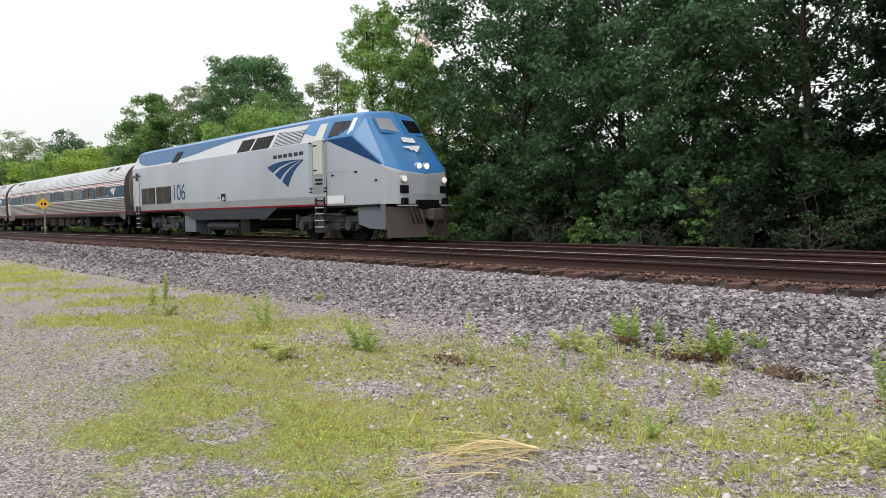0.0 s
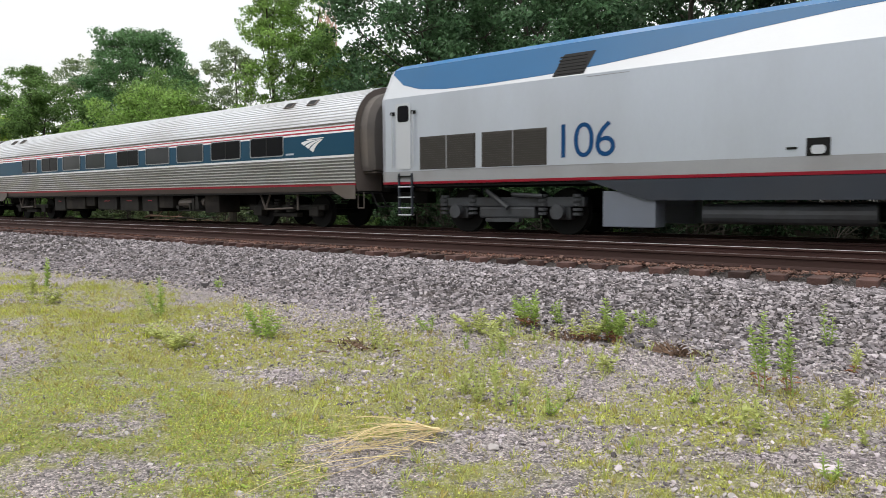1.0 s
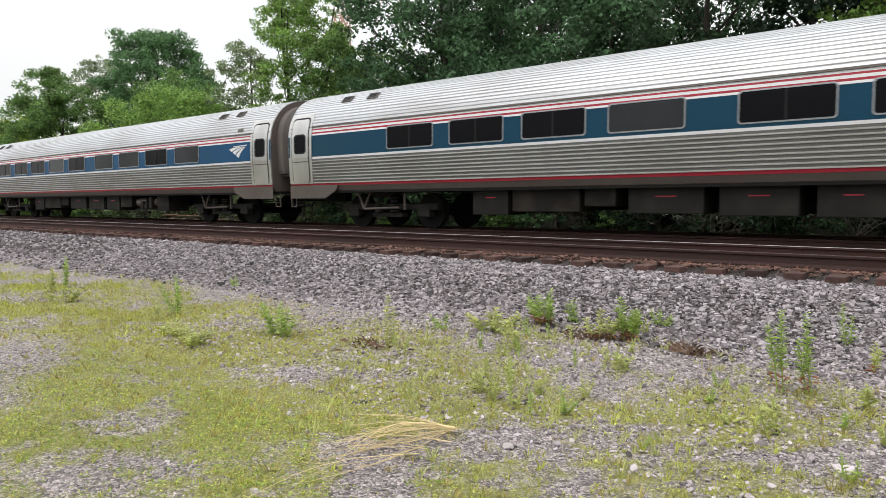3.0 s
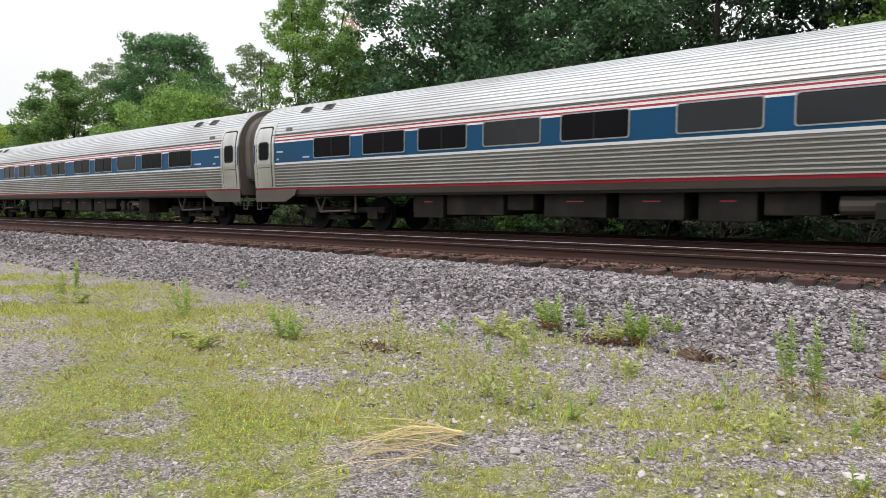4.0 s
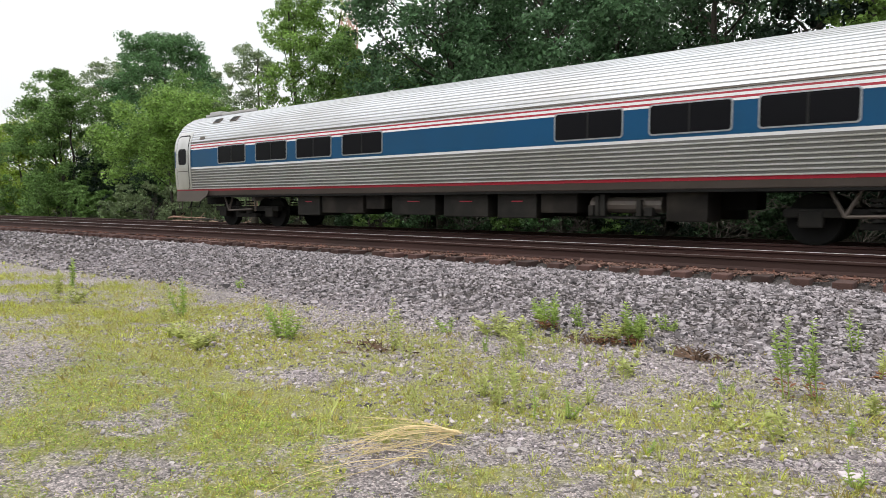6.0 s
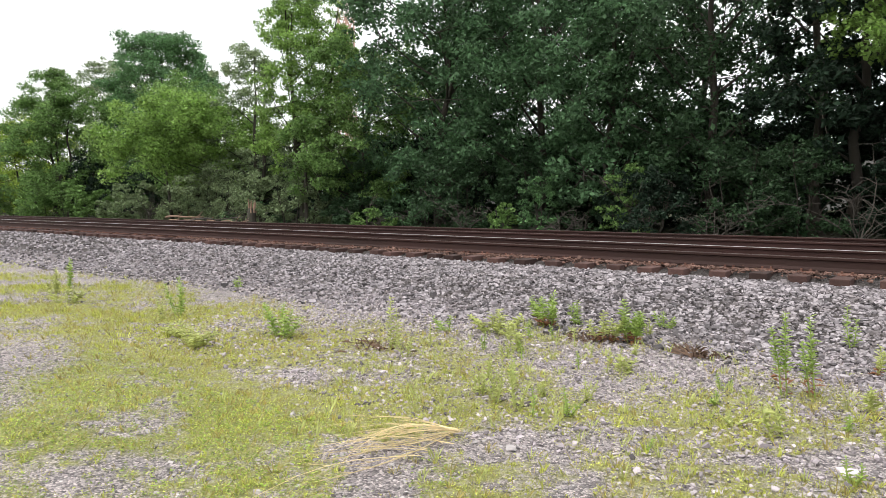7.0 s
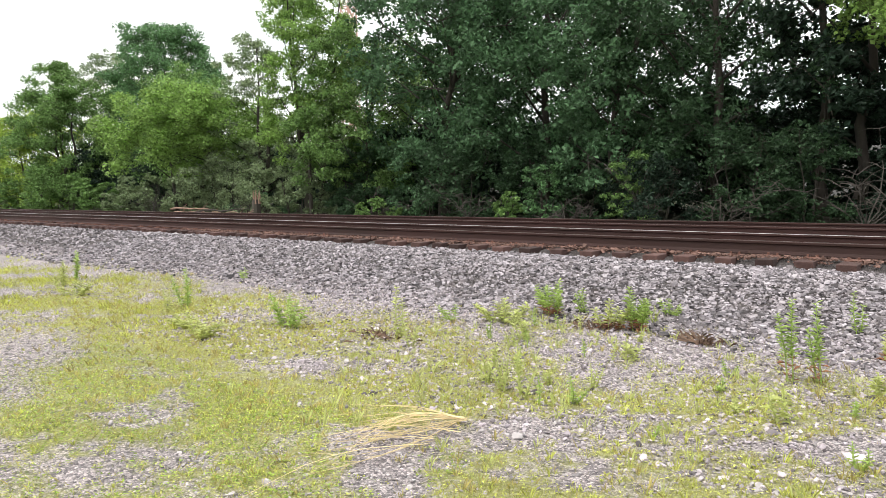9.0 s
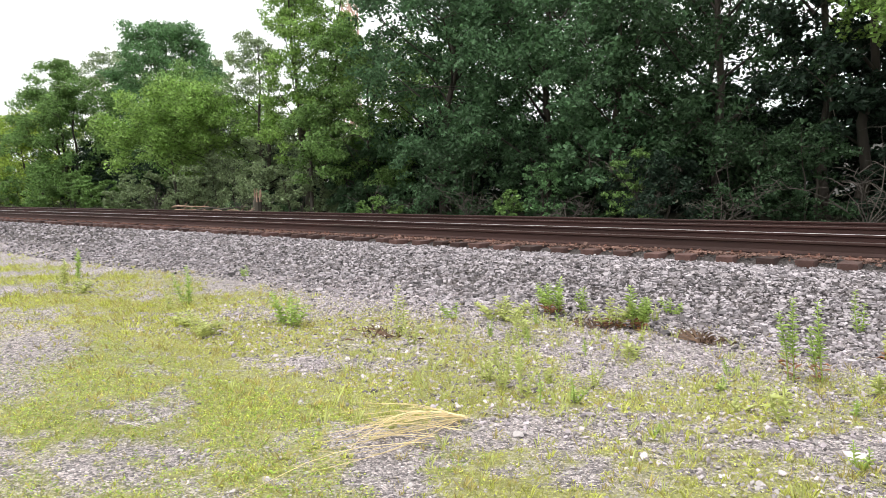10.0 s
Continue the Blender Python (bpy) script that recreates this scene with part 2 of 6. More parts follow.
# ---- mesh helpers ----
def link_mesh(name, verts, faces, material, parent=None, label="", smooth=False, slots=None):
    me = bpy.data.meshes.new(name)
    me.from_pydata([tuple(v) for v in verts], [], [tuple(f) for f in faces])
    for m in (material if isinstance(material, (list, tuple)) else [material]):
        me.materials.append(m)
    if slots is not None:
        me.polygons.foreach_set("material_index", np.array(slots, dtype=np.int32))
    if smooth:
        me.polygons.foreach_set("use_smooth", np.ones(len(me.polygons), dtype=bool))
    me.update()
    ob = new(name, me)
    if parent:
        ob.parent = parent
    if label:
        ob["label"] = label
    return ob


def fast_mesh(name, verts, faces, material, parent=None, smooth=False):
    """Large meshes of equal faces from arrays."""
    me = bpy.data.meshes.new(name)
    k = faces.shape[1]
    me.vertices.add(len(verts)), me.loops.add(faces.size), me.polygons.add(len(faces))
    me.vertices.foreach_set("co", verts.astype(np.float32).ravel())
    me.loops.foreach_set("vertex_index", faces.astype(np.int32).ravel())
    me.polygons.foreach_set("loop_start", np.arange(0, faces.size, k, dtype=np.int32))
    me.polygons.foreach_set("use_smooth", np.full(len(faces), smooth))
    me.materials.append(material)
    me.update(calc_edges=True)
    ob = new(name, me)
    if parent:
        ob.parent = parent
    return ob


def part(name, bm, material, parent, label="", smooth=False):
    me = bpy.data.meshes.new(name)
    bmesh.ops.recalc_face_normals(bm, faces=bm.faces)
    bm.to_mesh(me)
    bm.free()
    me.materials.append(material)
    if smooth:
        me.polygons.foreach_set("use_smooth", np.ones(len(me.polygons), dtype=bool))
    ob = new(name, me)
    if parent:
        ob.parent = parent
    if label:
        ob["label"] = label
    return ob


def add_box(bm, x0, x1, y0, y1, z0, z1, bevel=0.0):
    m = Matrix.Translation(((x0 + x1) / 2, (y0 + y1) / 2, (z0 + z1) / 2)) @ Matrix.Diagonal((abs(x1 - x0), abs(y1 - y0), abs(z1 - z0), 1))
    r = bmesh.ops.create_cube(bm, size=1, matrix=m)
    if bevel:
        es = list({e for v in r["verts"] for e in v.link_edges})
        bmesh.ops.bevel(bm, geom=es, offset=bevel, segments=2, affect="EDGES", profile=0.6)


def box(name, parent, material, x0, x1, y0, y1, z0, z1, bevel=0.01, label=""):
    bm = bmesh.new()
    add_box(bm, x0, x1, y0, y1, z0, z1, bevel)
    return part(name, bm, material, parent, label)


def add_tube(bm, a, b, r0, r1=None, seg=8, caps=True):
    a, b = Vector(a), Vector(b)
    d = b - a
    m = Matrix.Translation((a + b) / 2) @ d.to_track_quat("Z", "Y").to_matrix().to_4x4()
    bmesh.ops.create_cone(bm, cap_ends=caps, segments=seg, radius1=r0, radius2=r0 if r1 is None else r1, depth=d.length, matrix=m)


def tube(name, parent, material, a, b, r, seg=10, label="", smooth=True):
    bm = bmesh.new()
    add_tube(bm, a, b, r, seg=seg)
    return part(name, bm, material, parent, label)


def empty(name, m, label, category, group="", kind=""):
    ob = new(name)
    ob.matrix_basis = m
    return tagged(ob, label, category, group, kind)


def plate(name, parent, material, corners, thick, label=""):
    """A flat panel from its corners, with thickness along its normal."""
    p = [Vector(c) for c in corners]
    n = (p[1] - p[0]).cross(p[2] - p[1]).normalized() * thick
    k = len(p)
    verts = p + [q + n for q in p]
    faces = [tuple(range(k))[::-1], tuple(range(k, 2 * k))] + [(i, (i + 1) % k, k + (i + 1) % k, k + i) for i in range(k)]
    return link_mesh(name, verts, faces, material, parent, label)


def sweep(path, radii, seg=6):
    """Vertices and quads of a tapered tube along a path."""
    path = [Vector(p) for p in path]
    vs, fs = [], []
    for i, p in enumerate(path):
        d = (path[min(i + 1, len(path) - 1)] - path[max(i - 1, 0)]).normalized()
        u = d.orthogonal().normalized()
        w = d.cross(u)
        for k in range(seg):
            a = 2 * math.pi * k / seg
            vs.append(p + (u * math.cos(a) + w * math.sin(a)) * radii[i])
    for i in range(len(path) - 1):
        for k in range(seg):
            fs.append((i * seg + k, i * seg + (k + 1) % seg, (i + 1) * seg + (k + 1) % seg, (i + 1) * seg + k))
    return vs, fs


def join(pieces):
    vs, fs = [], []
    for v, f in pieces:
        o = len(vs)
        vs += v
        fs += [tuple(i + o for i in q) for q in f]
    return vs, fs


# ---- ground ----
def step_between(y, a, b):
    t = np.clip((y - a) / (b - a), 0, 1)
    return t * t * (3 - 2 * t)


def lumps(x, y):
    return 0.03 * np.sin(x * 0.9 + 1.3 * np.sin(y * 0.7)) + 0.02 * np.sin(y * 1.7 + x * 0.4) + 0.012 * np.sin(x * 3.1 + y * 2.3)


def ground_z(x, y):
    """Height of the ground: level lot, ballast bank, lower strip under the trees."""
    y = np.asarray(y, dtype=float)
    x = np.asarray(x, dtype=float)
    up = step_between(y, 6.4, 9.1) * 0.345 + step_between(y, 9.93, 10.1) * 0.06
    down = step_between(y, 16.4, 18.6) * 0.12
    soft = 1 - step_between(y, 6.4, 8.8) + step_between(y, 16.6, 18.5)
    far = step_between(np.abs(y - 10), 60, 200)
    return up - down + lumps(x, y) * 0.5 * soft * (1 - far)


def patches(x, y):
    """How much low grass grows at a place, 0 to 1."""
    n = 0.5 + 0.28 * np.sin(x * 1.1 + 2.1 * np.sin(y * 0.8 + 0.5)) * np.cos(y * 1.3 - 0.7 * x) + 0.22 * np.sin(2.7 * x + 1.7 * np.sin(2.3 * y)) * np.sin(2.9 * y + 0.6)
    n = n + 0.14 * np.sin(6.1 * x + 2.0 * np.sin(5.3 * y)) * np.sin(5.7 * y)
    n = n + 0.16 * np.sin(11.3 * x + 2.6 * np.sin(7.9 * y)) * np.sin(12.7 * y + 1.9 * np.sin(6.3 * x)) + 0.12 * np.sin(21.0 * x + 3 * np.sin(17 * y)) * np.sin(23.0 * y)
    drive = np.minimum(0.43 * np.abs(x), 3.0) + 0.25 * np.sin(1.3 * x) + 0.12 * np.sin(4.1 * x)
    g = 0.46 * step_between(y - drive, -0.5, 0.5) * (1 - step_between(y, 5.2, 6.8)) * (1 - step_between(x, 0.5, 3.0)) + 0.19 * (1 - step_between(y, 4, 6)) + 0.5 * (step_between(x, 0.5, 4) + step_between(-y, -0.5, 3)) * (1 - step_between(y, 5, 6.5)) * (1 - step_between(np.abs(x) + np.abs(y), 60, 120))
    for cx, cy, rx, ry, amount in ((-9.5, 3.9, 3.4, 0.95, 1.0), (-5.6, 3.3, 1.9, 0.8, 1.0), (-3.4, 2.6, 1.3, 0.9, 1.05), (-2.3, 2.9, 1.3, 1.0, 0.75),
                                   (-14.5, 4.4, 4.0, 1.0, 1.0), (-1.0, 3.7, 1.5, 0.9, 0.62), (-3.0, 4.3, 1.0, 0.6, 0.55), (-3.3, 6.3, 1.5, 0.6, 0.55), (-4.6, 4.6, 1.6, 0.5, 0.45),
                                   (-22, 4.6, 6.0, 1.2, 0.9), (-0.4, 4.8, 0.9, 0.8, 0.42), (-1.8, 5.6, 1.6, 0.7, 0.34), (-7.0, 4.3, 2.5, 0.7, 0.85), (-2.2, 1.7, 0.9, 0.6, 0.8), (-4.4, 1.75, 1.1, 0.6, 0.85), (-5.3, 2.3, 1.0, 0.5, 0.7), (-3.4, 1.3, 0.9, 0.4, 0.6)):
        g = np.maximum(g, amount * np.exp(-(((x - cx) / rx) ** 2 + ((y - cy) / ry) ** 2) ** 1.3))
    g = g * np.clip(2.3 * (n - 0.5) + 0.74, 0.0, 1.3) * (1 - step_between(y, 6.6, 7.6))
    return np.clip(g, 0, 1)


def uneven(a, b, fine_a, fine_b, step, grow=1.18):
    mid = list(np.arange(fine_a, fine_b + 1e-6, step))
    left, right, s = [], [], step
    x = fine_a
    while x > a:
        s *= grow
        x -= s
        left.append(max(x, a))
    s, x = step, mid[-1]
    while x < b:
        s *= grow
        x += s
        right.append(min(x, b))
    return np.array(left[::-1] + mid + right)


gx, gy = uneven(-2500, 2500, -24, 5, 0.11), uneven(-1500, 2500, 0.4, 10, 0.09)
GX, GY = np.meshgrid(gx, gy)
rng = np.random.default_rng(4)
GZ = ground_z(GX, GY) + (rng.random(GX.shape) - 0.5) * 0.012 * (np.abs(GX) < 30)
nx, ny = len(gx), len(gy)
idx = np.arange(nx * ny).reshape(ny, nx)
quads = np.stack([idx[:-1, :-1], idx[:-1, 1:], idx[1:, 1:], idx[1:, :-1]], -1).reshape(-1, 4)


def ground_material():
    m = mat("gravel_lot_with_low_grass", (0.465, 0.42, 0.415), 0.95, 0.0, 0.3, 1.3, 45, 0.6)
    n, l = m.node_tree.nodes, m.node_tree.links
    b = n["Principled BSDF"]
    gravel = b.inputs["Base Color"].links[0].from_socket
    co = n.new("ShaderNodeTexCoord")
    vor = n.new("ShaderNodeTexVoronoi")
    vor.inputs["Scale"].default_value = 62
    rim = n.new("ShaderNodeTexVoronoi")
    rim.feature = "DISTANCE_TO_EDGE"
    rim.inputs["Scale"].default_value = 62
    l.new(co.outputs["Object"], rim.inputs["Vector"])
    joint = n.new("ShaderNodeMapRange")
    joint.inputs["From Max"].default_value, joint.inputs["To Min"].default_value = 0.16, 0.45
    l.new(rim.outputs["Distance"], joint.inputs["Value"])
    l.new(co.outputs["Object"], vor.inputs["Vector"])
    ramp = n.new("ShaderNodeValToRGB")
    ramp.color_ramp.elements[0].color, ramp.color_ramp.elements[1].color = (0.36, 0.35, 0.37, 1), (1.95, 1.9, 1.9, 1)
    sep = n.new("ShaderNodeSeparateColor")
    l.new(vor.outputs["Color"], sep.inputs[0])
    l.new(sep.outputs[0], ramp.inputs["Fac"])
    mul = n.new("ShaderNodeMix")
    mul.data_type, mul.blend_type = "RGBA", "MULTIPLY"
    mul.inputs["Factor"].default_value = 1.0
    l.new(gravel, mul.inputs[6]), l.new(ramp.outputs["Color"], mul.inputs[7])
    gap = n.new("ShaderNodeMix")
    gap.data_type, gap.blend_type = "RGBA", "MULTIPLY"
    gap.inputs["Factor"].default_value = 1.0
    l.new(mul.outputs[2], gap.inputs[6]), l.new(joint.outputs[0], gap.inputs[7])
    mul = gap
    att = n.new("ShaderNodeAttribute")
    att.attribute_name = "grass_cover"
    noise_a = n.new("ShaderNodeTexNoise")
    noise_a.inputs["Scale"].default_value, noise_a.inputs["Detail"].default_value = 9, 8
    noise_a.inputs["Roughness"].default_value = 0.7
    l.new(co.outputs["Object"], noise_a.inputs["Vector"])
    add = n.new("ShaderNodeMath")
    add.operation = "ADD"
    l.new(att.outputs["Fac"], add.inputs[0]), l.new(noise_a.outputs["Fac"], add.inputs[1])
    cut = n.new("ShaderNodeMapRange")
    cut.inputs["From Min"].default_value, cut.inputs["From Max"].default_value = 0.72, 1.12
    cut.inputs["To Max"].default_value = 0.7
    l.new(add.outputs[0], cut.inputs["Value"])
    green = n.new("ShaderNodeValToRGB")
    green.color_ramp.elements[0].color, green.color_ramp.elements[1].color = (0.20, 0.22, 0.05, 1), (0.60, 0.60, 0.13, 1)
    noise_b = n.new("ShaderNodeTexNoise")
    noise_b.inputs["Scale"].default_value, noise_b.inputs["Detail"].default_value = 30, 6
    l.new(co.outputs["Object"], noise_b.inputs["Vector"])
    l.new(noise_b.outputs["Fac"], green.inputs["Fac"])
    mix = n.new("ShaderNodeMix")
    mix.data_type = "RGBA"
    l.new(cut.outputs[0], mix.inputs["Factor"]), l.new(mul.outputs[2], mix.inputs[6]), l.new(green.outputs["Color"], mix.inputs[7])
    # leaf litter and soil under the trees
    att2 = n.new("ShaderNodeAttribute")
    att2.attribute_name = "soil_cover"
    mix2 = n.new("ShaderNodeMix")
    mix2.data_type = "RGBA"
    mix2.inputs[7].default_value = (0.055, 0.06, 0.028, 1)
    l.new(att2.outputs["Fac"], mix2.inputs["Factor"]), l.new(mix.outputs[2], mix2.inputs[6])
    # ground under the ballast: shade in the gaps between stones, put into the colour
    att3 = n.new("ShaderNodeAttribute")
    att3.attribute_name = "gap_shade_cover"
    mix3 = n.new("ShaderNodeMix")
    mix3.data_type = "RGBA"
    mix3.inputs[7].default_value = (0.06, 0.05, 0.047, 1)
    l.new(att3.outputs["Fac"], mix3.inputs["Factor"]), l.new(mix2.outputs[2], mix3.inputs[6])
    l.new(mix3.outputs[2], b.inputs["Base Color"])
    bump = n.new("ShaderNodeBump")
    bump.inputs["Strength"].default_value, bump.inputs["Distance"].default_value = 0.9, 0.05
    l.new(rim.outputs["Distance"], bump.inputs["Height"])
    l.new(bump.outputs[0], b.inputs["Normal"])
    return m


ground = fast_mesh("ground", np.stack([GX, GY, GZ], -1).reshape(-1, 3), quads, ground_material(), smooth=True)
cover = ground.data.attributes.new("grass_cover", "FLOAT", "POINT")
cover.data.foreach_set("value", patches(GX, GY).ravel().astype(np.float32))
soil = ground.data.attributes.new("soil_cover", "FLOAT", "POINT")
soil.data.foreach_set("value", np.clip(step_between(GY, 16.8, 18.0) + step_between(-GY, 2, 12) * 0.6, 0, 1).ravel().astype(np.float32))
gap_shade = ground.data.attributes.new("gap_shade_cover", "FLOAT", "POINT")
gap_shade.data.foreach_set("value", (step_between(GY, 6.6, 7.8) * (1 - step_between(GY, 16.5, 17.5)) * 0.9).ravel().astype(np.float32))
tagged(ground, "gravel lot with patches of short yellow-green grass", "ground", kind="structure")

# loose stones
def rock_base():
    """A rough block: crushed stone breaks into angular pieces."""
    v = np.array([(a, b, c) for c in (-0.74, 0.74) for b in (-0.74, 0.74) for a in (-0.74, 0.74)])
    f = np.array([(0, 2, 3, 1), (4, 5, 7, 6), (0, 1, 5, 4), (2, 6, 7, 3), (0, 4, 6, 2), (1, 3, 7, 5)])
    return v, f


def pebble_base():
    """A rounder piece, for the worn gravel of the lot."""
    bm = bmesh.new()
    bmesh.ops.create_icosphere(bm, subdivisions=1, radius=1)
    v = np.array([p.co for p in bm.verts])
    f = np.array([[p.index for p in q.verts] for q in bm.faces])
    bm.free()
    return v, f


def stones(name, x, y, size, material, label, seed, sink=0.25, raise_z=0.0):
    r = np.random.default_rng(seed)
    v, f = rock_base() if name == "ballast" else pebble_base()
    n = len(x)
    shape = r.uniform(0.55, 1.25, (n, 1, 3)) * np.array([1.05, 0.85, 0.55])
    pts = v[None] * shape * (1 + r.uniform(-0.45, 0.30, (n, len(v), 1))) + r.uniform(-0.16, 0.16, (n, len(v), 3))
    a, t = r.uniform(0, 2 * np.pi, n), r.normal(0, 0.7, n)
    ca, sa, ct, st = np.cos(a), np.sin(a), np.cos(t), np.sin(t)
    px, py, pz = pts[..., 0], pts[..., 1] * ct[:, None] - pts[..., 2] * st[:, None], pts[..., 1] * st[:, None] + pts[..., 2] * ct[:, None]
    qx, qy = px * ca[:, None] - py * sa[:, None], px * sa[:, None] + py * ca[:, None]
    s = size[:, None]
    z = ground_z(x, y) + raise_z
    out = np.stack([qx * s + x[:, None], qy * s + y[:, None], pz * s + (z + size * sink)[:, None]], -1)
    faces = (f[None] + (np.arange(n) * len(v))[:, None, None]).reshape(-1, f.shape[1])
    return tagged(fast_mesh(name, out.reshape(-1, 3), faces, material), label, "stones", kind="stuff")


def scatter(n, x0, x1, y0, y1, seed, crowd=1.0):
    r = np.random.default_rng(seed)
    return x0 + (x1 - x0) * (1 - r.random(n) ** crowd), r.uniform(y0, y1, n), r


x, y, r = scatter(50000, -17, 1.5, 6.2, 9.85, 11, 1.4)
keep = r.random(len(x)) < 0.25 + 0.75 * step_between(y, 6.2, 7.3)
stones("ballast", x[keep], y[keep], r.lognormal(math.log(0.0245), 0.27, keep.sum()), M["stone"], "crushed grey ballast stones on the track bank", 1)
x, y, r = scatter(9000, -60, -16, 6.0, 9.85, 12, 1.8)
stones("ballast", x, y, r.lognormal(math.log(0.038), 0.25, len(x)), M["stone"], "crushed grey ballast stones on the track bank", 2)
x, y, r = scatter(4500, -40, 3, 10.4, 17.2, 13, 1.5)
stones("ballast", x, y, r.lognormal(math.log(0.045), 0.25, len(x)), M["rusty_stone"], "rust-stained ballast between the rails", 3, raise_z=0.01)
x, y, r = scatter(3400, -18, 1.5, 9.99, 10.40, 16, 1.3)
stones("ballast", x, y, r.lognormal(math.log(0.022), 0.3, len(x)), M["rusty_stone"], "rust-stained ballast beside the near rail", 6, raise_z=0.045)
x, y, r = scatter(15000, -13, 1.0, 1.6, 6.9, 14, 1.3)
keep = r.random(len(x)) > patches(x, y) * 0.8 - 0.05
stones("gravel", x[keep], y[keep], r.lognormal(math.log(0.0125), 0.30, keep.sum()), M["pale_stone"], "loose pale gravel on the lot", 4)
x, y, r = scatter(10500, -8, 0.5, 3.4, 7.2, 15, 1.0)
stones("gravel", x, y, r.lognormal(math.log(0.0155), 0.30, len(x)), M["lot_stone"], "loose grey gravel at the foot of the bank", 5)


# short grass
def blades(name, n, x0, x1, y0, y1, low, high, width, material, label, seed, power=1.0, crowd=1.0):
    x, y, r = scatter(n, x0, x1, y0, y1, seed, crowd)
    keep = r.random(n) < patches(x, y) ** power
    x, y = x[keep], y[keep]
    k = len(x)
    h, a, lean = r.uniform(low, high, k), r.uniform(0, 2 * np.pi, k), r.uniform(0.1, 1.1, k)
    b = a + r.uniform(-1, 1, k)
    z = ground_z(x, y) - 0.004
    w = width * r.uniform(0.6, 1.3, k)
    dx, dy = np.cos(a) * w, np.sin(a) * w
    mx, my = np.cos(b) * lean * h * 0.35, np.sin(b) * lean * h * 0.35
    v = np.stack([np.stack([x - dx, y - dy, z], -1), np.stack([x + dx, y + dy, z], -1),
                  np.stack([x + mx + dx * 0.7, y + my + dy * 0.7, z + h * 0.6], -1), np.stack([x + mx * 2.6, y + my * 2.6, z + h], -1)], 1)
    return tagged(fast_mesh(name, v.reshape(-1, 3), np.arange(4 * k).reshape(-1, 4), material), label, "grass", kind="stuff")


blades("grass", 150000, -13, 0.6, 1.0, 7.0, 0.010, 0.032, 0.0025, M["grass"], "short creeping yellow-green grass on gravel", 21, 1.2, 1.25)
blades("grass", 35000, -13, 0.6, 1.0, 7.0, 0.02, 0.05, 0.0025, M["grass"], "taller yellow-green grass blades on gravel", 22, 2.4, 1.2)
blades("grass", 40000, -12, 0.6, 1.0, 6.5, 0.02, 0.06, 0.0025, M["grass_dry"], "dry straw-coloured grass on gravel", 23, 1.0, 1.2)


def tufts(name, n, x0, x1, y0, y1, low, high, width, spread, each, material, label, seed, power=1.0, crowd=1.0):
    """Small tufts of upright blades."""
    x, y, r = scatter(n, x0, x1, y0, y1, seed, crowd)
    keep = r.random(n) < patches(x, y) ** power
    x, y = np.repeat(x[keep], each), np.repeat(y[keep], each)
    size = np.repeat(r.uniform(low, high, keep.sum()), each)
    k = len(x)
    a = r.uniform(0, 2 * np.pi, k)
    d = spread * np.abs(r.normal(0, 1, k))
    ox, oy = np.cos(a), np.sin(a)
    x, y = x + ox * d * 0.5, y + oy * d * 0.5
    z, h, w = ground_z(x, y) - 0.004, size * r.uniform(0.5, 1.1, k), width * r.uniform(0.7, 1.3, k)
    out = h * r.uniform(0.15, 0.75, k)
    v = np.stack([np.stack([x + oy * w, y - ox * w, z], -1), np.stack([x - oy * w, y + ox * w, z], -1),
                  np.stack([x + ox * out * 0.45 - oy * w * 1.1, y + oy * out * 0.45 + ox * w * 1.1, z + h * 0.65], -1), np.stack([x + ox * out, y + oy * out, z + h], -1)], 1)
    return tagged(fast_mesh(name, v.reshape(-1, 3), np.arange(4 * k).reshape(-1, 4), material), label, "grass", kind="stuff")


tufts("grass_tufts", 5200, -12, 0.4, 1.4, 7.0, 0.015, 0.045, 0.0024, 0.018, 10, M["grass"], "small yellow-green grass tufts on gravel", 31, 0.8, 1.1)
tufts("grass_tufts", 420, -4.5, 0.4, 2.6, 7.0, 0.04, 0.11, 0.003, 0.025, 9, M["weed_pale"], "taller pale green grass tufts on gravel", 32, 0.7, 1.0)


def creepers(n, x0, x1, y0, y1, size, material, label, seed, crowd):
    """Tiny leaves of creeping plants that lie close to the ground."""
    x, y, r = scatter(n, x0, x1, y0, y1, seed, crowd)
    keep = r.random(n) < patches(x, y) ** 1.1
    x, y = x[keep], y[keep]
    k = len(x)
    a, s = r.uniform(0, 2 * np.pi, k), size * r.uniform(0.5, 1.5, k)
    tx, ty = np.cos(a) * s, np.sin(a) * s
    z = ground_z(x, y) + r.uniform(0.002, 0.02, k)
    up = r.uniform(-0.5, 0.8, k) * s
    v = np.stack([np.stack([x - tx, y - ty, z], -1), np.stack([x + ty * 0.5, y - tx * 0.5, z + up * 0.4], -1),
                  np.stack([x + tx, y + ty, z + up], -1), np.stack([x - ty * 0.5, y + tx * 0.5, z + up * 0.3], -1)], 1)
    return tagged(fast_mesh("ground_cover", v.reshape(-1, 3), np.arange(4 * k).reshape(-1, 4), material), label, "ground cover", kind="stuff")


creepers(24000, -7.0, -2.2, 1.0, 3.0, 0.010, M["leaf_lime"], "dark green creeping ground cover on gravel", 42, 1.0)
creepers(180000, -12, 0.5, 1.0, 6.8, 0.008, M["grass"], "creeping yellow-green ground cover on gravel", 41, 1.25)
tufts("grass_tufts", 1500, -16, 0.4, 2.0, 7.0, 0.03, 0.08, 0.003, 0.03, 9, M["grass_dry"], "dry straw-coloured grass tufts on gravel", 33, 0.8, 1.1)
